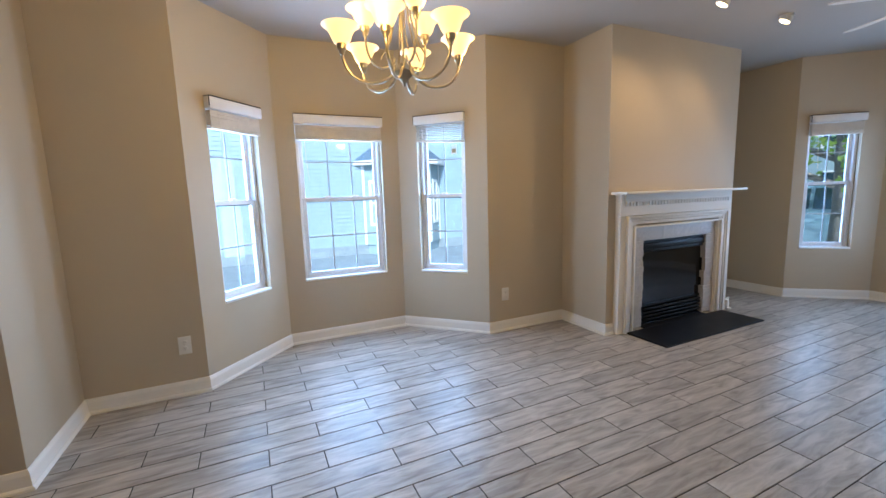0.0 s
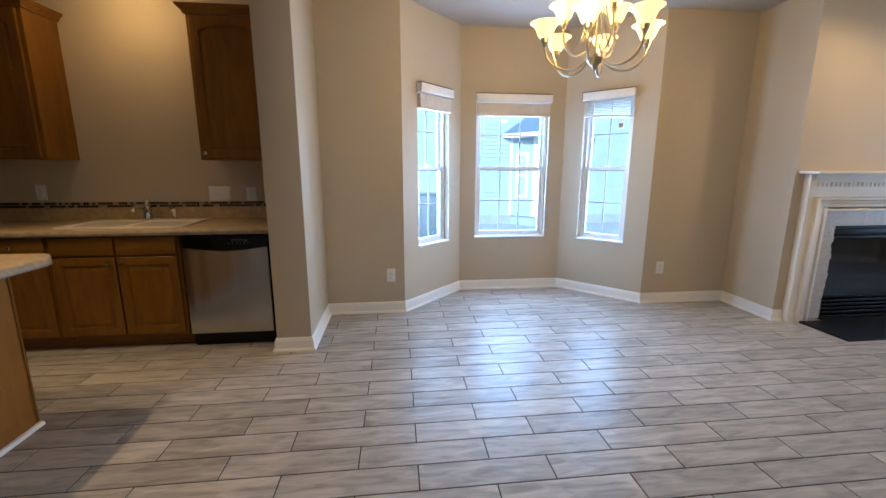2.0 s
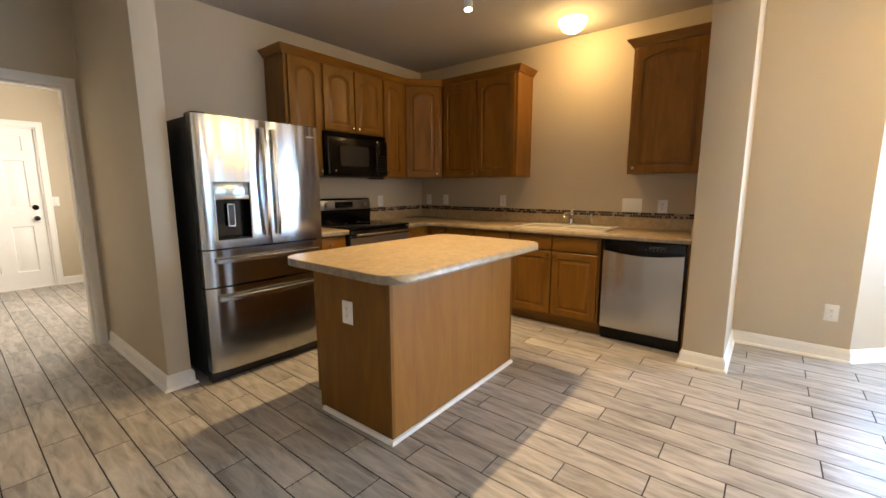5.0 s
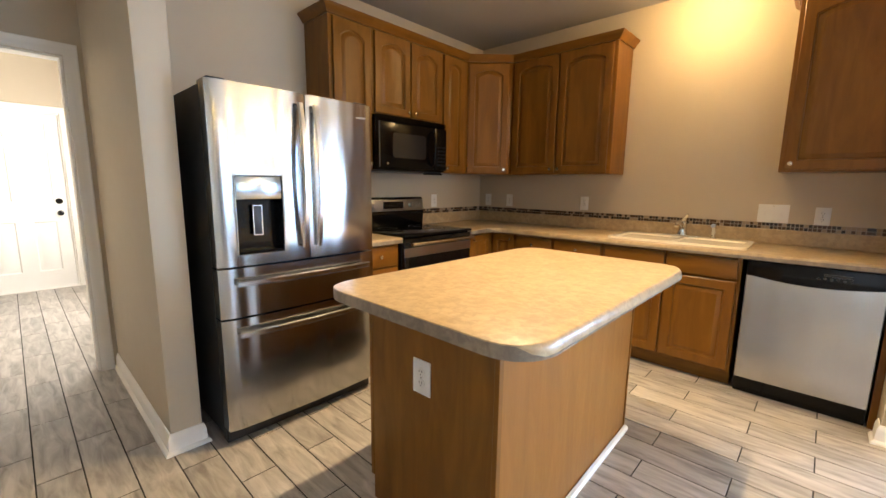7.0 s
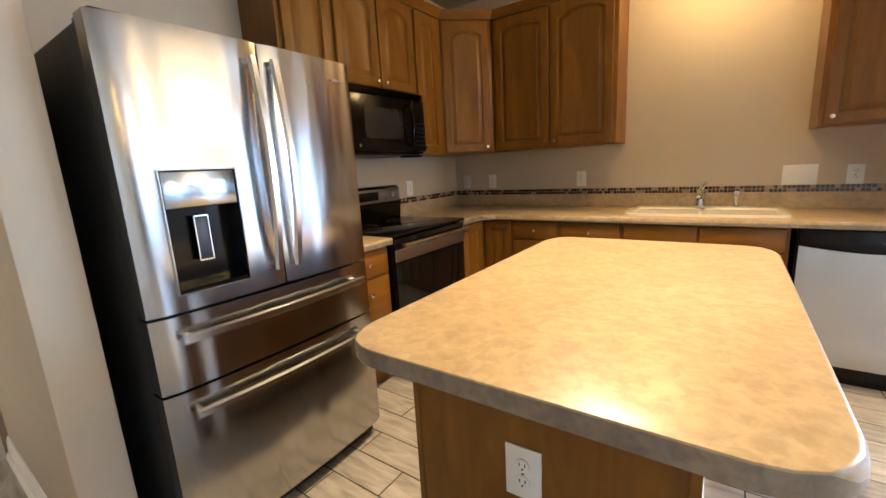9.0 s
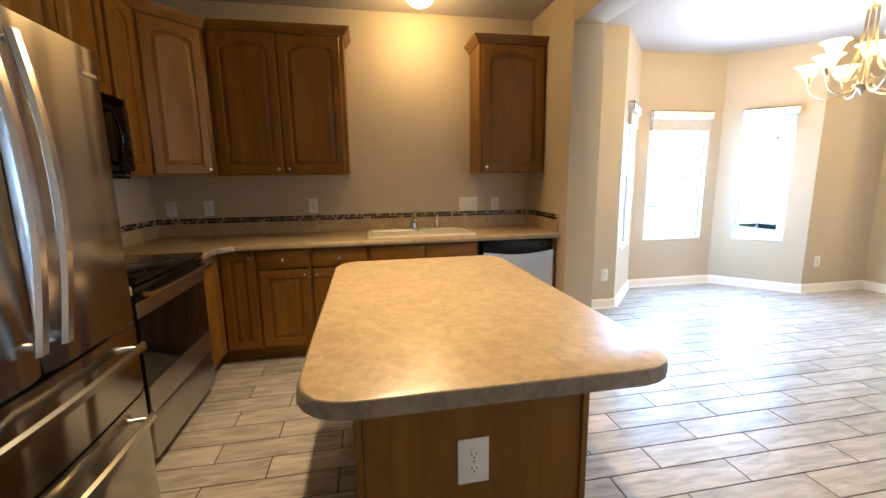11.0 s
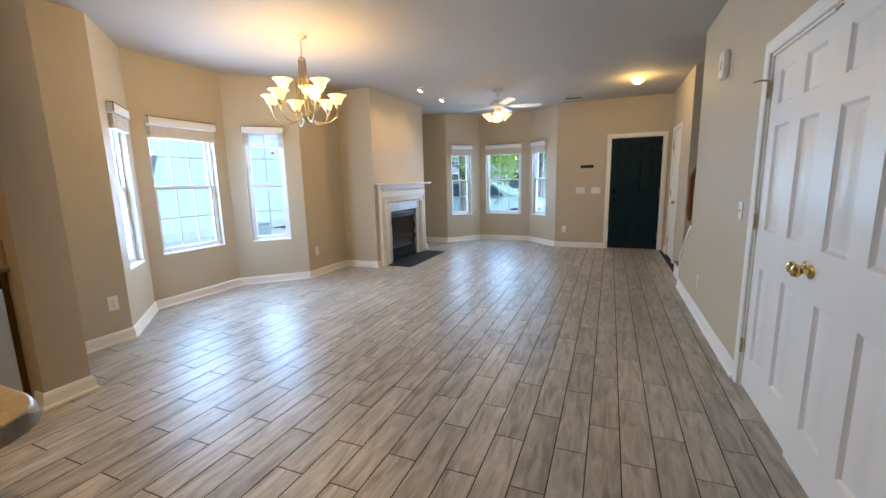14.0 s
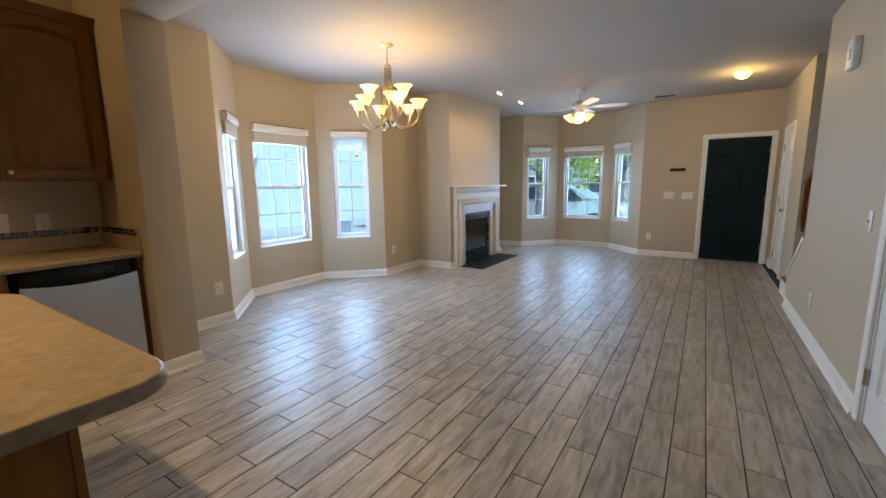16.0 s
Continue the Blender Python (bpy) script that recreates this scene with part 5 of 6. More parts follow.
part("lever_outline", boxes((0.183, 0.186, 0.027, 0.031, 1.03, 1.17), (0.224, 0.227, 0.027, 0.031, 1.03, 1.17), (0.183, 0.227, 0.027, 0.031, 1.168, 1.172), (0.183, 0.227, 0.027, 0.031, 1.028, 1.032)), M_HANDLE, ld)


def bar_handle(p0, p1, out, parent, sag=0.035, wide=0.016, label="curved stainless bar handle"):
    """A flat bar, bowed outwards in the middle."""
    p0, p1 = Vector(p0), Vector(p1)
    d = (p1 - p0).normalized()
    side = d.cross(Vector((0, -1, 0))).normalized()
    bm = bmesh.new()
    rows, n = [], 18
    for k in range(n + 1):
        u = k / n
        c = p0.lerp(p1, u) + Vector((0, -out - sag * math.sin(math.pi * u), 0))
        rows.append([bm.verts.new(c + side * a * wide + Vector((0, b, 0))) for a, b in ((-1, 0.004), (-0.6, -0.006), (0.6, -0.006), (1, 0.004), (0.6, 0.012), (-0.6, 0.012))])
    for a, b in zip(rows, rows[1:]):
        for k in range(6):
            j = (k + 1) % 6
            bm.faces.new((a[k], a[j], b[j], b[k]))
    bm.faces.new(rows[0])
    bm.faces.new(rows[-1][::-1])
    for u in (0.03, 0.97):
        c = p0.lerp(p1, u)
        tube([c + Vector((0, -out + 0.002, 0)), c + Vector((0, 0.005, 0))], 0.009, 10, bm)
    return part("handle", bm, M_HANDLE, parent, label)


bar_handle((SPL - 0.040, 0, 0.955), (SPL - 0.040, 0, 1.665), 0.040, ld)
bar_handle((SPL + 0.040, 0, 0.955), (SPL + 0.040, 0, 1.665), 0.040, rd)
bar_handle((0.07, 0, 0.815), (FRW - 0.07, 0, 0.815), 0.042, d1, 0.02)
bar_handle((0.07, 0, 0.570), (FRW - 0.07, 0, 0.570), 0.042, d2, 0.02)
part("badge", sbox(FRW - 0.115, FRW - 0.055, -0.012, -0.004, 1.635, 1.645, 0.001, 1), M_HANDLE, rd)

# island
isl = thing("kitchen_island", (-1.019, 2.02, 0), 1.2, "wood-veneer kitchen island base with white shoe trim on the tile floor", "kitchen island")
# ends in darker wood than the long side, to imitate their shade
part("end_panel", soft(boxes((-0.288, 0.290, -0.61, -0.592, 0.002, 0.858)), 0.002, 1), M_WOOD, isl, "honey veneer end panel, darker wood standing in for shade")
part("end_panel", soft(boxes((-0.288, 0.290, 0.592, 0.61, 0.002, 0.858)), 0.002, 1), M_WOOD, isl, "honey veneer end panel, darker wood standing in for shade")
part("back_panel", soft(boxes((0.290, 0.30, -0.61, 0.61, 0.002, 0.858)), 0.002, 1), M_PANEL_LIT, isl, "honey veneer long side panel, lightened for the light on it")
part("carcass", boxes((-0.288, 0.289, -0.591, 0.591, 0.10, 0.857)), M_WOOD, isl)
part("face_frame", soft(boxes((-0.308, -0.289, -0.61, 0.61, 0.10, 0.858)), 0.002, 1), M_WOOD, isl)
part("corner_trim", soft(prism([(0.288, -0.617), (0.306, -0.617), (0.306, -0.595), (0.3005, -0.595), (0.3005, -0.6105), (0.288, -0.6105)], 0.02, 0.857), 0.001, 1), M_WOOD, isl)
part("corner_trim", soft(boxes((0.3005, 0.306, 0.595, 0.61, 0.02, 0.857)), 0.002, 1), M_WOOD, isl)
shoe = [(0.0, 0.0), (0.020, 0.0), (0.018, 0.010), (0.012, 0.017), (0.0, 0.020)]
part("shoe_trim", swept(shoe, [(-0.245, -0.617), (0.306, -0.617), (0.306, 0.61)][::-1]), M_TRIM, isl, "white quarter-round shoe trim")


def chamfered(x0, x1, y0, y1, c, n=6):
    return rounded(x0, x1, y0, y1, c, n)


counter("island_top", chamfered(-1.435, -0.522, 1.268, 2.718, 0.13, 5), 0.858, 0.900, "mottled tan laminate island countertop with rounded corners", "x")


# ---- wall plates ----
def plate(name, loc, turn, w, h, label, kind, gangs=1, category="electrical outlet"):
    """A wall plate; local -y looks into the room."""
    p = thing(name, loc, turn, label, category)
    part("cover", soft(boxes((-w / 2, w / 2, -0.006, 0.0, -h / 2, h / 2)), 0.0025, 2), M_PLASTIC, p)
    for g in range(gangs):
        cx = (g - (gangs - 1) / 2) * 0.046
        if kind == "outlet":
            for dz in (-0.020, 0.020):
                r = lathe([(0.0165, 0), (0.0165, 0.0025), (0.015, 0.0035), (0.0, 0.0035)], 20)
                r.transform(Matrix.Translation((cx, -0.006, dz)) @ Matrix.Rotation(radians(90), 4, "X"))
                o = part("receptacle", r, M_PLASTIC, p)
                part("slots", boxes((cx - 0.0075, cx - 0.005, -0.0100, -0.0092, dz, dz + 0.008), (cx + 0.005, cx + 0.0075, -0.0100, -0.0092, dz, dz + 0.008), (cx - 0.002, cx + 0.002, -0.0100, -0.0092, dz - 0.009, dz - 0.005)), M_SLOT, o)
        else:
            part("toggle_slot", boxes((cx - 0.0055, cx + 0.0055, -0.0075, -0.006, -0.013, 0.013)), M_VALANCE, p)
            part("toggle", sbox(cx - 0.004, cx + 0.004, -0.018, -0.0065, -0.002, 0.009, 0.0015, 1), M_PLASTIC, p, "white toggle")
    for dz in (-h / 2 + 0.012, h / 2 - 0.012) if kind != "outlet" else (0.0,):
        sc = lathe([(0.003, 0), (0.003, 0.001), (0, 0.0012)], 8)
        sc.transform(Matrix.Translation((0, -0.006, dz)) @ Matrix.Rotation(radians(90), 4, "X"))
        part("screw", sc, M_NICKEL, p)
    return p


OUT, SW = "white duplex outlet with cover plate on the beige wall", "white toggle switch plate on the beige wall"
plate("wall_outlet", (1.09, YW, 0.355), 0, 0.078, 0.125, OUT, "outlet")
plate("wall_outlet", (3.745, YW, 0.36), 0, 0.078, 0.125, OUT, "outlet")
plate("wall_outlet", (6.95, YW, 0.40), 0, 0.078, 0.125, OUT, "outlet")
plate("wall_outlet", (XF, 1.046, 0.345), -90, 0.078, 0.125, OUT, "outlet")
plate("light_switch", (XF, 0.765, 1.093), -90, 0.165, 0.125, "white triple toggle switch plate beside the front door", "switch", 3, "light switch")
plate("light_switch", (XF, 0.488, 1.090), -90, 0.165, 0.125, "white triple toggle switch plate beside the front door", "switch", 3, "light switch")
plate("wall_outlet", (-0.08, YW, 1.10), 0, 0.078, 0.125, "white duplex outlet above the mosaic border", "outlet")
plate("light_switch", (-0.336, YW, 1.108), 0, 0.172, 0.128, "white triple toggle switch plate above the mosaic border", "switch", 3, "light switch")
plate("wall_outlet", (-1.71, YW, 1.125), 0, 0.078, 0.125, "white duplex outlet above the mosaic border", "outlet")
plate("wall_outlet", (-2.54, YW, 1.125), 0, 0.078, 0.125, "white duplex outlet above the mosaic border", "outlet")
plate("wall_outlet", (-2.82, YW, 1.125), 0, 0.078, 0.125, "white duplex outlet above the mosaic border", "outlet")
plate("wall_outlet", (XB, 3.42, 1.12), 90, 0.078, 0.125, "white duplex outlet beside the stove", "outlet")
plate("wall_outlet", (-1.02, 1.4095, 0.622), 1.2, 0.082, 0.125, "white duplex outlet on the island end panel", "outlet")
plate("light_switch", (2.31, YR, 1.09), 180, 0.075, 0.12, "white single switch plate beside the closet doors", "switch", 1, "light switch")
plate("wall_outlet", (3.46, YR, 0.33), 180, 0.075, 0.12, OUT, "outlet")
plate("light_switch", (XU, 1.088, 1.105), 90, 0.075, 0.12, "white single switch plate beside the back door", "switch", 1, "light switch")
wp = thing("wall_panel", (XF, 0.658, 1.53), -90, "small black rectangular wall bracket above the switches", "wall bracket")
part("backplate", sbox(-0.115, 0.115, -0.012, 0.0, -0.026, 0.026, 0.002, 1), M_BLACK, wp)
part("tab", sbox(-0.10, 0.10, -0.016, -0.012, -0.010, 0.010, 0.001, 1), M_CHAR, wp)
al = thing("alarm_box", (3.05, YR, 2.18), 180, "white plastic alarm chime box high on the wall", "door chime")
part("housing", sbox(-0.075, 0.075, -0.045, 0.0, -0.10, 0.10, 0.008), M_PLASTIC, al)
part("grille", boxes(*[(-0.04, 0.04, -0.0465, -0.045, -0.03 + 0.014 * k, -0.026 + 0.014 * k) for k in range(5)]), M_SLOT, al)
vt = thing("ceiling_vent", (6.78, 0.90, H), 0, "dark slotted ceiling air vent", "ceiling vent")
part("frame", soft(boxes((-0.07, 0.07, -0.17, 0.17, -0.008, -0.001)), 0.003, 1), M_WHITEMETAL, vt)
for k in range(5):
    part("slat", boxes((-0.050 + 0.022 * k, -0.040 + 0.022 * k, -0.15, 0.15, -0.013, -0.0085)), M_SLOT, vt)

# ---- lamps ----
BELL = [(0.022, 0.0), (0.034, 0.005), (0.045, 0.022), (0.053, 0.044), (0.063, 0.064), (0.078, 0.079), (0.092, 0.087)]


def bell(at, m=None, scale=1.0):
    out = [(r * scale, z * scale) for r, z in BELL]
    bm = lathe(out + [(r - 0.003, z) for r, z in out[::-1]], 28, cap=False)
    bm.transform((m or Matrix.Identity(4)))
    bm.transform(Matrix.Translation(at))
    return bm


ch = thing("chandelier", CH, 0, "nine-light antique nickel chandelier with lit frosted bell shades", "chandelier")
part("canopy", lathe([(0.0, -0.034), (0.018, -0.032), (0.035, -0.022), (0.060, -0.012), (0.068, 0.0)], 28), M_BRONZE, ch)
links = bmesh.new()
for k in range(8):
    c = Vector((0, 0, -0.045 - 0.019 * k))
    ax = Vector((1, 0, 0)) if k % 2 else Vector((0, 1, 0))
    ring = [c + ax * 0.007 * math.cos(2 * math.pi * j / 10) + Vector((0, 0, 0.013 * math.sin(2 * math.pi * j / 10))) for j in range(11)]
    tube(ring, 0.0022, 6, links)
part("chain", links, M_BRONZE, ch)
part("top_cap", lathe([(0.0, -0.185), (0.012, -0.188), (0.036, -0.198), (0.040, -0.206), (0.030, -0.212), (0.0, -0.214)], 20), M_BRONZE, ch)
part("centre_rod", tube([(0, 0, -0.21), (0, 0, -0.74)], 0.006, 8), M_BRONZE, ch)
part("hub", lathe([(0.0, -0.805), (0.006, -0.80), (0.010, -0.785), (0.026, -0.765), (0.052, -0.742), (0.056, -0.732), (0.030, -0.726), (0.0, -0.724)], 24), M_BRONZE, ch)
for k in range(6):
    a = radians(22 + 60 * k)
    c, s = math.cos(a), math.sin(a)
    part("stem", tube([(0.030 * c, 0.030 * s, -0.205), (0.036 * c, 0.036 * s, -0.34), (0.050 * c, 0.050 * s, -0.48), (0.085 * c, 0.085 * s, -0.60), (0.120 * c, 0.120 * s, -0.655)], 0.0048, 8), M_BRONZE, ch)


def arm(k, n, phase, reach, dip, top, r=0.0075):
    a = radians(phase + 360 * k / n)
    c, s = math.cos(a), math.sin(a)
    pts = []
    for j in range(15):
        u = j / 14
        x = 0.045 + (reach - 0.045) * (1 - math.cos(math.pi * u / 1.0)) / 2
        z = dip[0] + (dip[1] - dip[0]) * math.sin(math.pi * min(1, u * 1.0)) + (top - dip[0]) * u ** 4
        pts.append((x * c, x * s, z))
    pts[-1] = (reach * c, reach * s, top)
    am = part("arm", tube(pts, r, 10), M_BRONZE, ch)
    part("socket", lathe([(0.010, 0.0), (0.013, 0.006), (0.016, 0.020), (0.022, 0.026), (0.024, 0.044), (0.026, 0.050), (0.0, 0.052)], 18, (reach * c, reach * s, top - 0.01)), M_BRONZE, am)
    sh = part("shade", bell((reach * c, reach * s, top + 0.038)), M_SHADE, am, "lit frosted glass bell shade")
    if n == 6 and k % 2:
        point_lamp("bulb", CH + Vector(((reach + 0.13) * c, (reach + 0.13) * s, top + 0.02)), CHW, WARM, 0.06)
    else:
        point_lamp("bulb", CH + Vector((reach * c, reach * s, top + 0.155)), CHW * (0.8 if n == 6 else 0.12), WARM, 0.06)


CHW = 3.4
for k in range(6):
    arm(k, 6, 56, 0.312, (-0.70, -0.80), -0.662)
for k in range(3):
    arm(k, 3, 30, 0.195, (-0.66, -0.71), -0.535, 0.0065)

fn = thing("ceiling_fan", FAN, 0, "white five-blade ceiling fan with four lit tulip shades", "ceiling fan")
part("canopy", lathe([(0.0, -0.062), (0.022, -0.060), (0.045, -0.045), (0.070, -0.018), (0.075, 0.0)], 28), M_WHITEMETAL, fn)
part("down_rod", tube([(0, 0, -0.055), (0, 0, -0.17)], 0.012, 12), M_WHITEMETAL, fn)
part("motor", lathe([(0.0, -0.285), (0.055, -0.283), (0.095, -0.268), (0.120, -0.245), (0.122, -0.222), (0.098, -0.195), (0.050, -0.170), (0.022, -0.160), (0.0, -0.158)], 36), M_WHITEMETAL, fn)
part("switch_housing", lathe([(0.0, -0.355), (0.040, -0.352), (0.055, -0.338), (0.058, -0.300), (0.050, -0.284), (0.0, -0.284)], 28), M_WHITEMETAL, fn)
for k in range(5):
    a = -75 + 72 * k
    rot = Matrix.Rotation(radians(a), 4, "Z")
    br = boxes((0.10, 0.22, -0.018, 0.018, -0.262, -0.257))
    br.transform(rot)
    bkt = part("blade_bracket", br, M_WHITEMETAL, fn)
    out = []
    for j in range(13):
        u = j / 12
        out.append((0.19 + 0.47 * u, 0.052 + 0.016 * u if u < 0.95 else 0.050))
    pts = [(x, -w) for x, w in out] + [(0.675, -0.03), (0.675, 0.03)] + [(x, w) for x, w in out[::-1]]
    bl = prism(pts, -0.256, -0.250)
    bl.transform(Matrix.Translation((0, 0, -0.253)) @ Matrix.Rotation(radians(-11), 4, "X") @ Matrix.Translation((0, 0, 0.253)))
    bl.transform(rot)
    part("blade", bl, M_BLADE, fn)
for k in range(4):
    a = radians(20 + 90 * k)
    c, s = math.cos(a), math.sin(a)
    am = part("light_arm", tube([(0.05 * c, 0.05 * s, -0.335), (0.09 * c, 0.09 * s, -0.345), (0.115 * c, 0.115 * s, -0.365)], 0.010, 8), M_WHITEMETAL, fn)
    tilt = Matrix.Rotation(a, 4, "Z") @ Matrix.Rotation(radians(138), 4, "Y")
    part("shade", bell((0.112 * c, 0.112 * s, -0.36), tilt, 0.95), M_SHADE, am, "lit frosted tulip shade")
    point_lamp("bulb", FAN + Vector((0.20 * c, 0.20 * s, -0.48)), 1.7, WARM2, 0.04)


def dome_light(name, loc, r, watts, label, colour=WARM):
    d = thing(name, loc, 0, label, "ceiling light")
    part("pan", lathe([(0.0, -0.016), (r * 0.80, -0.016), (r * 0.86, -0.008), (r * 0.86, 0.0)], 36), M_WHITEMETAL, d)
    part("glass_bowl", lathe([(0.0, -r * 0.95), (r * 0.35, -r * 0.90), (r * 0.70, -r * 0.70), (r * 0.92, -r * 0.38), (r, -0.016), (r * 0.9, -0.016)], 36, cap=False), M_SHADE2, d, "lit frosted glass bowl")
    area = point_lamp("bulb", Vector(loc) + Vector((0, 0, -r * 0.95 - 0.03)), watts, colour, 0.06)
    return d


dome_light("ceiling_light", (-0.805, 3.73, H), 0.125, 3.9, "lit frosted dome ceiling light above the sink", WARMK)
dome_light("ceiling_light", (5.70, -0.06, H), 0.098, 6.0, "lit frosted dome ceiling light near the front door")


def spot_head(name, loc, aim, watts, label, r=0.032, length=0.11, cone=120, colour=WARM2):
    """A cylinder head on a short stem under the ceiling."""
    t = thing(name, loc, 0, label, "spotlight")
    aim_v = (Vector(aim) - Vector(loc)).normalized()
    part("base", lathe([(0.0, -0.02), (0.045, -0.018), (0.05, 0.0)], 24), M_WHITEMETAL, t)
    joint = Vector((0, 0, -0.045 if length > 0.1 else -0.022))
    part("stem", tube([(0, 0, -0.015), joint], 0.008, 8), M_WHITEMETAL, t)
    m = Matrix.Translation(joint) @ aim_v.to_track_quat("Z", "Y").to_matrix().to_4x4()
    cyl = lathe([(0.0, -0.02), (r * 0.7, -0.02), (r, -0.005), (r, length), (r * 0.92, length), (r * 0.88, length - 0.012)], 24, cap=False)
    cyl.transform(m)
    part("housing", cyl, M_WHITEMETAL, t)
    face = lathe([(0.0, length + 0.006), (r * 0.5, length + 0.004), (r * 0.90, length - 0.004)], 24, cap=False)
    face.transform(m)
    part("lamp_face", face, M_BULB, t, "lit lamp face")
    spot_lamp("spot", Vector(loc) + joint + aim_v * (length + 0.012), Vector(aim), watts, colour, cone, 0.8, 0.025)
    return t


TK = 0.05
track = thing("track_rail", (-1.165, 2.48, H), 0, "white ceiling track rail above the island", "track light")
part("rail", soft(boxes((-0.018, 0.018, -0.45, 0.45, -0.022, -0.001)), 0.003, 1), M_WHITEMETAL, track)
spot_head("track_spotlight", (-1.165, 2.28, H - 0.022), (-0.95, 1.75, 0), 24, "lit white track spotlight head above the island", colour=WARMT)
spot_head("track_spotlight", (-1.165, 2.68, H - 0.022), (-0.80, 2.35, 0), 24, "lit white track spotlight head above the island", colour=WARMT)
spot_head("ceiling_spotlight", (4.87, 2.93, H), (4.35, 3.50, 1.3), 10.5, "small lit white ceiling spotlight aimed at the chimney", 0.044, 0.030, 110)
spot_head("ceiling_spotlight", (5.71, 2.93, H), (5.15, 3.50, 1.3), 10.5, "small lit white ceiling spotlight aimed at the chimney", 0.044, 0.030, 110)

# ---- outside ----
G = -0.38
structure("ground", boxes((-400, 400, -400, 400, G - 0.3, G)), M_GRASS, "green lawn", "lawn")
structure("pavement", soft(boxes((11.2, 12.4, -60, 60, G, G + 0.03)), 0.01, 1), M_CONC, "pale concrete sidewalk", "sidewalk")
structure("side_path", soft(boxes((-9, 15, 5.6, 12.57, G, G + 0.03)), 0.01, 1), M_PATH, "pale concrete side path beside the neighbouring house", "path")
structure("road", boxes((12.55, 19.5, -80, 80, G + 0.002, G + 0.02)), M_ROAD, "grey asphalt street", "road")
structure("kerb", soft(boxes((12.4, 12.55, -80, 80, G, G + 0.14)), 0.015, 2), M_CONC, "concrete kerb", "kerb")

hs = thing("neighbour_house", (0, 12.6, G), 0, "pale blue-grey vinyl-sided two-storey house with a bay and slate-blue roof", "house")
part("wall", boxes((-9, 15, 0.03, 8, 0, 6.2)), M_SIDING, hs)


def siding(x0, x1, z0, z1, m=None, skip=()):
    bm = bmesh.new()
    z = z0
    while z < z1 - 0.02:
        spans = [(x0, x1)]
        for sx0, sx1, sz0, sz1 in skip:
            if sz0 < z + 0.06 < sz1:
                spans = [q for a, b in spans for q in (((a, min(b, sx0)), (max(a, sx1), b)) if a < sx0 < b else ((a, b),))]
        for a, b in spans:
            if b - a < 0.01:
                continue
            v = box(bm, a, b, 0.0, 0.028, z, min(z + 0.115, z1))
            for q in v:
                if q.co.z < z + 0.01 and q.co.y < 0.01:
                    q.co.y -= 0.017
        z += 0.115
    if m is not None:
        bm.transform(m)
    return bm


tagged(part("siding_boards", siding(-9, 15, 0.3, 6.2), M_SIDING, hs), kind="stuff")
part("foundation", boxes((-9, 15, -0.01, 0.05, 0, 0.3)), M_PATH, hs)
bay = [(4.55, 0.0), (5.12, -0.60), (6.38, -0.60), (6.95, 0.0)]
part("bay_wall", prism([(4.58, 0.03), (5.13, -0.57), (6.37, -0.57), (6.92, 0.03)], 0, 2.62), M_SIDING, hs)
for (ax, ay), (bx, by) in zip(bay, bay[1:]):
    _, tn, ln = framed((ax, ay), (bx, by))
    m = Matrix.Translation((ax, ay, 0)) @ Matrix.Rotation(radians(tn), 4, "Z")
    big = ln > 1
    w0, w1 = (0.28, 1.12) if big else (ln / 2 - 0.2, ln / 2 + 0.2)
    tagged(part("bay_siding", siding(0.05, ln - 0.05, 0.3, 2.60, m, ((w0, w1, 0.85, 2.15),)), M_SIDING, hs), kind="stuff")
    tr = boxes((0.0, 0.07, -0.03, 0.03, 0.3, 2.60), (ln - 0.07, ln, -0.03, 0.03, 0.3, 2.60))
    tr.transform(m)
    part("corner_board", tr, M_TRIM, hs)
    wn = boxes((w0, w0 + 0.08, -0.04, 0.02, 0.85, 2.15), (w1 - 0.08, w1, -0.04, 0.02, 0.85, 2.15), (w0 + 0.08, w1 - 0.08, -0.04, 0.02, 2.07, 2.15), (w0 + 0.08, w1 - 0.08, -0.04, 0.02, 0.85, 0.93), (w0 + 0.08, w1 - 0.08, -0.03, 0.02, 1.48, 1.53))
    wn.transform(m)
    wnd = part("window", wn, M_TRIM, hs, "white trimmed bay window")
    pn = boxes((w0 + 0.08, w1 - 0.08, -0.01, 0.01, 0.93, 2.07))
    pn.transform(m)
    part("pane", pn, plain("blinded window pane", (0.35, 0.42, 0.45), 0.12), wnd)
rf = bmesh.new()
lo = [rf.verts.new(p) for p in ((4.22, 0.1, 2.70), (4.98, -0.88, 2.70), (6.52, -0.88, 2.70), (7.25, 0.1, 2.70))]
hi = [rf.verts.new(p) for p in ((5.05, 0.1, 3.28), (5.22, -0.12, 3.30), (6.25, -0.12, 3.30), (6.42, 0.1, 3.28))]
for k in range(3):
    rf.faces.new((lo[k], lo[k + 1], hi[k + 1], hi[k]))
rf.faces.new(lo[::-1])
rf.faces.new(hi)
rf.faces.new((lo[3], lo[0], hi[0], hi[3]))
part("bay_roof", rf, M_ROOF, hs, "slate-blue shingled hipped bay roof")
part("fascia", prism([(4.22, 0.1), (4.98, -0.90), (6.52, -0.90), (7.25, 0.1)], 2.58, 2.699), M_TRIM, hs, "white fascia and soffit")
rf = bmesh.new()
pts = [(-9.4, -0.5, 6.15), (15.4, -0.5, 6.15), (15.4, 4.0, 8.6), (-9.4, 4.0, 8.6), (-9.4, 8.5, 6.15), (15.4, 8.5, 6.15)]
v = [rf.verts.new(p) for p in pts]
rf.faces.new((v[0], v[1], v[2], v[3]))
rf.faces.new((v[3], v[2], v[5], v[4]))
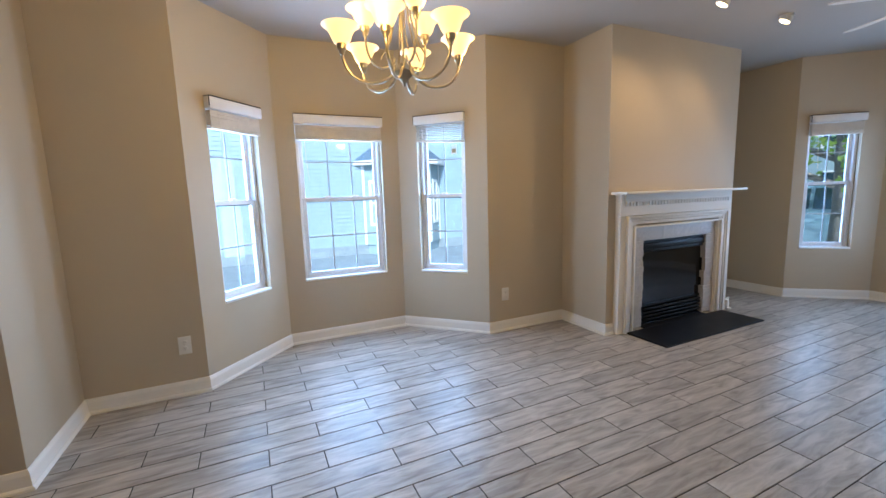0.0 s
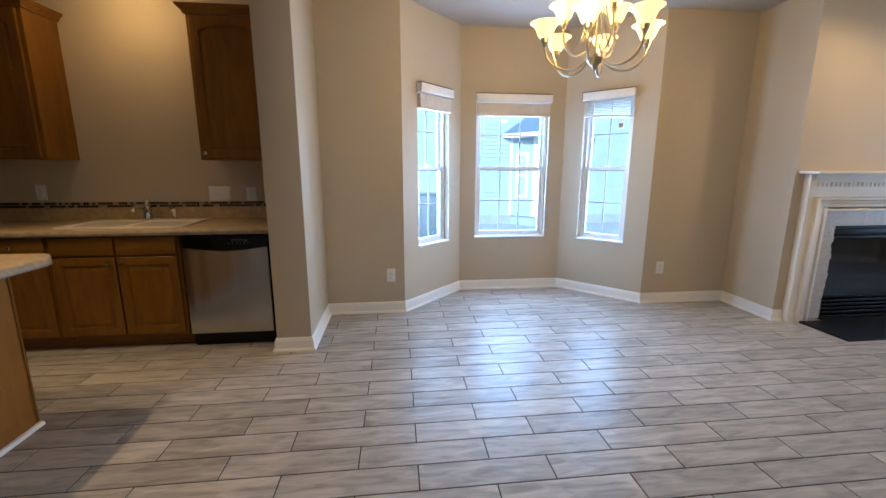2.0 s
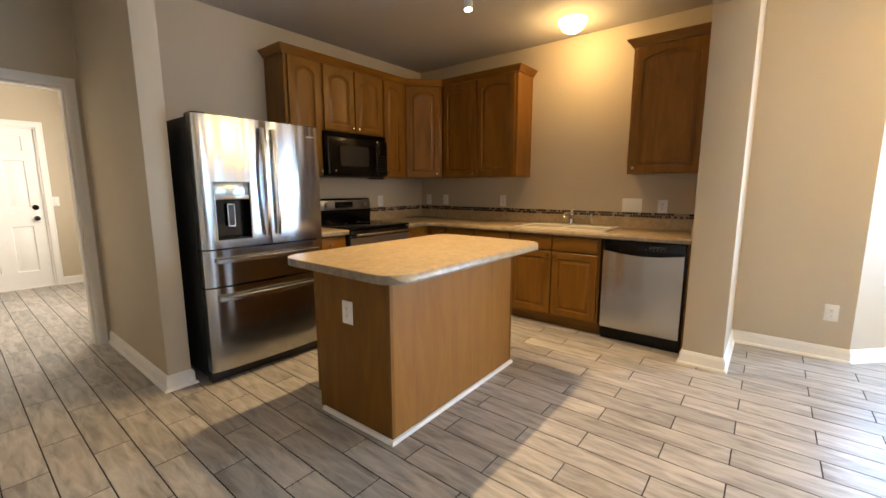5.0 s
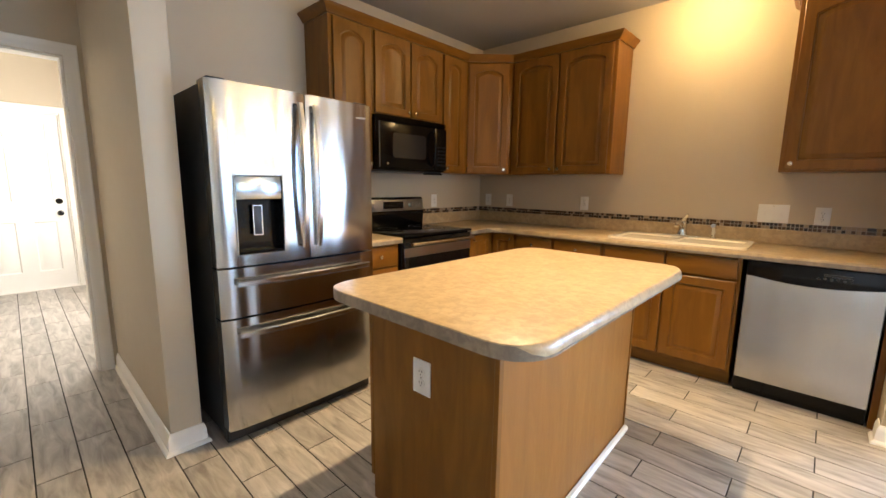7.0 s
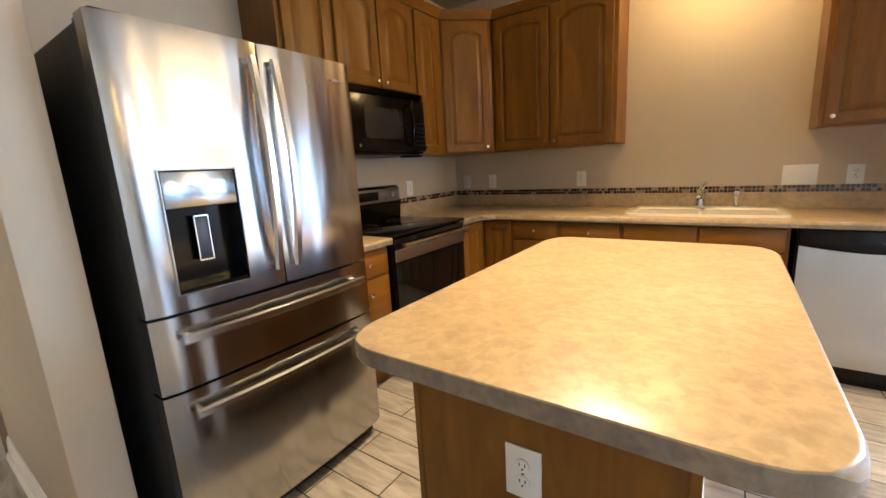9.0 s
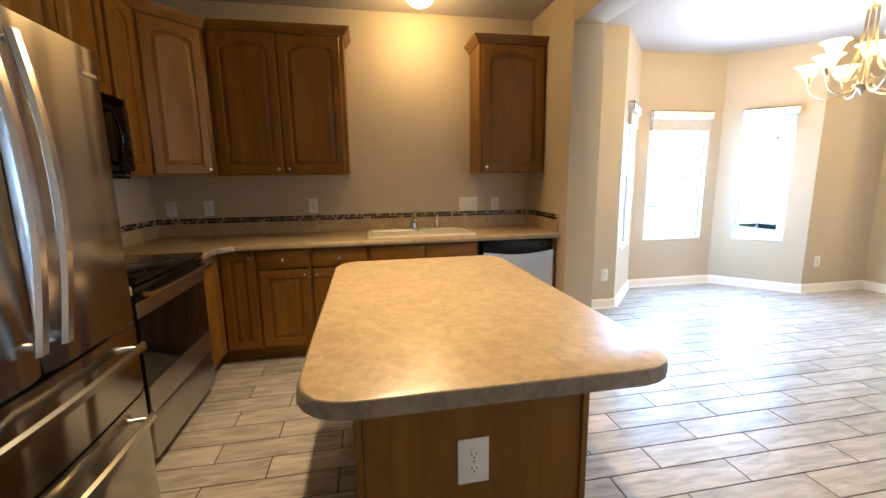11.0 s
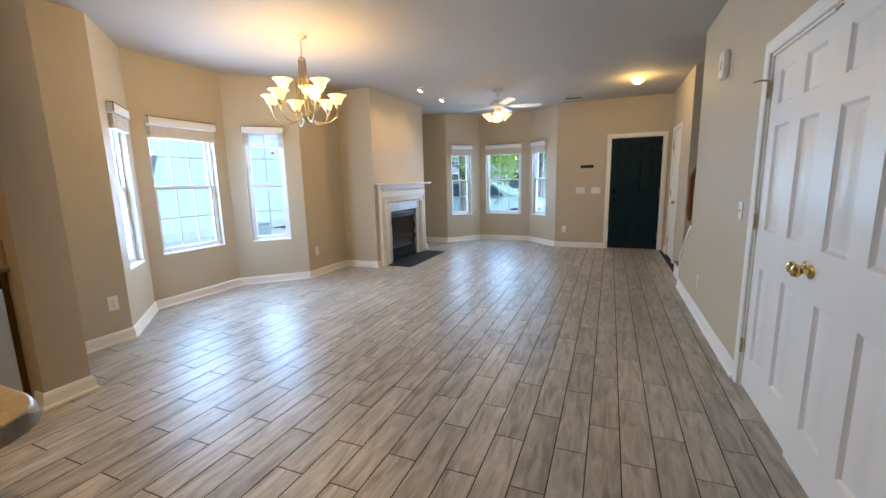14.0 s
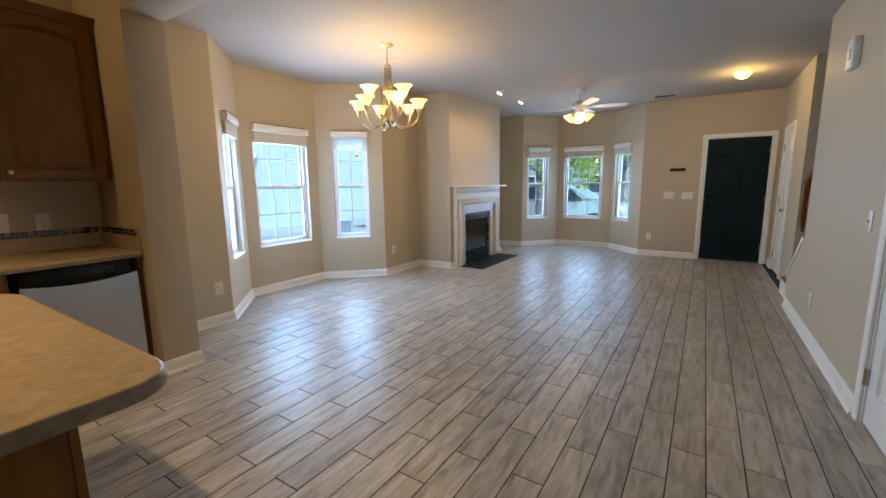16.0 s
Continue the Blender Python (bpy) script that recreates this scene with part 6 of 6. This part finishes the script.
rf.faces.new((v[0], v[3], v[4]))
rf.faces.new((v[1], v[5], v[2]))
rf.faces.new((v[0], v[4], v[5], v[1]))
part("roof", rf, M_ROOF, hs, "slate-blue shingled roof")
M_UTIL = plain("grey blue enamelled steel", (0.17, 0.22, 0.26), 0.5)
for (ux, uy), w, h, text in (((1.85, 9.5), 0.19, 1.10, "tall grey-blue utility meter cabinet standing on the side path"), ((8.2, 10.0), 0.27, 0.50, "low grey-blue utility box standing on the side path")):
    ac = thing("utility_box", (ux, uy, G + 0.03), 0, text, "utility box")
    part("cabinet", sbox(-w, w, -0.18, 0.18, 0.0, h, 0.02), M_UTIL, ac)
    part("lid", sbox(-w - 0.02, w + 0.02, -0.20, 0.20, h, h + 0.04, 0.01), M_UTIL, ac)


def car(loc, turn):
    c = thing("parked_suv", loc, turn, "silver-blue SUV parked along the kerb", "car")
    L, Wd = 4.6, 1.85
    side = [(-2.28, 0.40), (-2.30, 0.78), (-2.22, 0.98), (-1.25, 1.10), (-0.62, 1.60), (-0.40, 1.68), (1.45, 1.70), (1.95, 1.60), (2.25, 1.05), (2.30, 0.45), (2.2, 0.34), (-2.2, 0.32)]
    bm = bmesh.new()
    ls = []
    for y, inset in ((-Wd / 2, 0.0), (Wd / 2, 0.0)):
        ls.append([bm.verts.new((x, y * (1 - 0.16 * max(0, z - 1.0) / 0.7), z)) for x, z in side])
    bm.faces.new(ls[0])
    bm.faces.new(ls[1][::-1])
    for k in range(len(side)):
        j = (k + 1) % len(side)
        bm.faces.new((ls[0][k], ls[0][j], ls[1][j], ls[1][k]))
    soft(bm, 0.05, 3)
    part("body", bm, M_CAR, c, smooth=50)
    for y, sgn in ((-Wd / 2, -1), (Wd / 2, 1)):
        for x0, x1, t0, t1 in ((-1.05, -0.05, -0.55, -0.05), (0.03, 0.95, 0.03, 0.95), (1.03, 1.95, 1.03, 1.65)):
            g = bmesh.new()
            pts = [(x0, 1.12), (x1, 1.12), (t1, 1.56), (t0, 1.56)]
            a = [g.verts.new((x, y * (1 - 0.16 * (z - 1.0) / 0.7) + sgn * 0.012, z)) for x, z in pts]
            b = [g.verts.new((x, y * (1 - 0.16 * (z - 1.0) / 0.7) - sgn * 0.02, z)) for x, z in pts]
            g.faces.new(a)
            g.faces.new(b[::-1])
            for k in range(4):
                g.faces.new((a[k], a[(k + 1) % 4], b[(k + 1) % 4], b[k]))
            part("side_window", g, M_CARGLASS, c, "dark tinted car window")
        for x in (-1.42, 1.42):
            t = lathe([(0.12, -0.11), (0.33, -0.11), (0.36, -0.08), (0.36, 0.08), (0.33, 0.11), (0.12, 0.11)], 32)
            t.transform(Matrix.Translation((x, y * 0.92, 0.36)) @ Matrix.Rotation(radians(90), 4, "X"))
            wh = part("wheel", t, M_RUBBER, c)
            r = lathe([(0.0, -0.118), (0.06, -0.122), (0.20, -0.112), (0.235, -0.120), (0.235, 0.120), (0.20, 0.112), (0.06, 0.122), (0.0, 0.118)], 24)
            r.transform(Matrix.Translation((x, y * 0.92, 0.36)) @ Matrix.Rotation(radians(90), 4, "X"))
            part("rim", r, M_CHROME, wh, "bright alloy rim")
        part("headlight", sbox(-2.29, -2.18, y * 0.9 - 0.14, y * 0.9 + 0.14, 0.74, 0.90, 0.03), M_PLASTIC, c)
        part("tail_light", sbox(2.16, 2.28, y * 0.92 - 0.10, y * 0.92 + 0.10, 0.85, 1.15, 0.03), plain("red lamp lens", (0.35, 0.02, 0.02), 0.2), c)
    return c


car((13.6, 4.6, G + 0.02), 90)


def tree(loc, h, crown_r, seed, label, trunk_r=0.16, low=0.45, leaves=3300, size=0.085):
    rg = random.Random(seed)
    t = thing("tree", loc, 0, label, "tree")
    bm = tube([(0, 0, 0), (0.05, 0.02, h * 0.25), (-0.03, 0.06, h * 0.5), (0.02, 0.0, h * 0.85)], [trunk_r * 1.3, trunk_r, trunk_r * 0.75, trunk_r * 0.3], 12)
    tips = []
    for k in range(14):
        a = rg.uniform(0, 6.28)
        z = h * rg.uniform(max(0.18, low), 0.75)
        r = crown_r * rg.uniform(0.5, 0.9)
        tip = (r * math.cos(a), r * math.sin(a), z + h * rg.uniform(0.08, 0.22))
        tube([(0, 0, z), (tip[0] * 0.5, tip[1] * 0.5, z + (tip[2] - z) * 0.6), tip], [trunk_r * 0.45, trunk_r * 0.25, trunk_r * 0.08], 6, bm)
        tips.append(tip)
    part("trunk", bm, M_BARK, t)
    lv = bmesh.new()
    for k in range(leaves):
        tip = rg.choice(tips)
        d = Vector((rg.gauss(0, 1), rg.gauss(0, 1), rg.gauss(0, 0.8))) * crown_r * 0.26
        p = Vector(tip) + d
        if p.z < h * low or loc[0] + p.x < 8.6:
            continue
        q = Euler((rg.uniform(0, 6.3), rg.uniform(0, 6.3), rg.uniform(0, 6.3))).to_matrix()
        s = rg.uniform(0.7, 1.35) * size
        vs = [lv.verts.new(p + q @ Vector(c) * s) for c in ((0, -1, 0), (0.55, 0, 0.12), (0, 1, 0), (-0.55, 0, 0.12))]
        lv.faces.new(vs)
    tagged(part("crown", lv, M_LEAF, t), kind="stuff")
    return t


tree((10.9, 4.35, G), 5.0, 2.0, 3, "street tree with a grey-brown trunk and yellow-green leaves", 0.17, 0.30)
for k, (x, y, h) in enumerate(((22, 3.8, 8), (23, 14, 8), (22, -8, 9))):
    tree((x, y, G), h, 3.2, 20 + k, "roadside tree with green leaves beyond the street", 0.2, 0.08, 5600, 0.15)
far = thing("house_across_street", (30, 4, G), 0, "pale house across the street", "house")
part("wall", boxes((0, 8, -16, 18, 0, 5.6)), M_SIDING, far)
rf = bmesh.new()
v = [rf.verts.new(p) for p in ((-0.5, -16.5, 5.55), (8.5, -16.5, 5.55), (4, -16.5, 8.2), (-0.5, 18.5, 5.55), (8.5, 18.5, 5.55), (4, 18.5, 8.2))]
for f in ((0, 1, 2), (5, 4, 3), (0, 2, 5, 3), (2, 1, 4, 5), (1, 0, 3, 4)):
    rf.faces.new([v[i] for i in f])
part("roof", rf, M_ROOF, far)
for y in (-12, -7, -2, 3, 8, 13):
    for z in (0.9, 3.5):
        w = part("window", boxes((-0.04, 0.02, y - 0.6, y + 0.6, z, z + 1.4)), M_TRIM, far)
        part("pane", boxes((-0.05, -0.041, y - 0.5, y + 0.5, z + 0.1, z + 1.3)), M_CARGLASS, w)

# ---- floor tiles, the last and smallest pieces ----
PW, PL, GAP = 0.1525, 0.60, 0.0054
Y0 = 0.1390


def footprint(x, y):
    """Whether a plan point lies on the tiled floor."""
    if XD - 0.1 < x < XF and YR < y < YW:
        return not (x < XB and y > 1.0)
    if 1.214 < x < 3.566 and YW <= y < 4.81:
        return y - YW < min(x - 1.214, 3.566 - x) * 1.02
    if XF <= x < 7.87 and 1.225 < y < 3.47:
        return x - XF < min(y - 1.225, 3.47 - y) * 1.05
    return XU < x <= XD - 0.1 and YR < y < 1.6


bev = 0.0012
tile_mesh = finish(soft(boxes((GAP / 2, PL - GAP / 2, GAP / 2, PW - GAP / 2, -0.008, 0.0)), bev, 1))
tile_mesh.materials.append(M_TILE)
spots = []
for row in range(-9, 36):
    y = Y0 + PW * row
    ph = 0.630 if row % 2 == 0 else 0.362
    for k in range(-14, 16):
        x = ph + PL * k
        inside = [footprint(x + PL * a, y + PW * b) for a in (0.02, 0.5, 0.98) for b in (0.05, 0.95)]
        if any(inside):
            spots.append((x, y, all(inside)))
focus = Vector((0.3, 1.2))
whole = sorted((s for s in spots if s[2]), key=lambda s: (Vector((s[0] + 0.3, s[1] + 0.07)) - focus).length)
near = {(s[0], s[1]) for s in whole[:298]}
rest = bmesh.new()
for x, y, _ in spots:
    if (x, y) in near:
        t = new("floor_tile", tile_mesh)
        t.parent = FLOOR
        t.location = (x, y, 0.0)
    else:
        x0, x1, y0, y1 = x + GAP / 2, x + PL - GAP / 2, y + GAP / 2, y + PW - GAP / 2
        if XD - 0.35 < x < XF - 0.7:
            y0, y1 = max(y0, YR - 0.05), y1
        if y1 - y0 > 0.01:
            box(rest, x0, x1, y0, y1, -0.008, 0.0)
mesh = finish(rest)
M_TILE2 = M_TILE.copy()
M_TILE2.name = "wood look porcelain tile joined"
nt = M_TILE2.node_tree
geo = nt.nodes.new("ShaderNodeNewGeometry")
for n in [n for n in nt.nodes if n.bl_idname == "ShaderNodeObjectInfo"]:
    for l in list(n.outputs["Random"].links):
        nt.links.new(geo.outputs["Random Per Island"], l.to_socket)
mesh.materials.append(M_TILE2)
ft = new("floor_tile_field", mesh)
ft.parent = FLOOR
tagged(ft, kind="stuff")
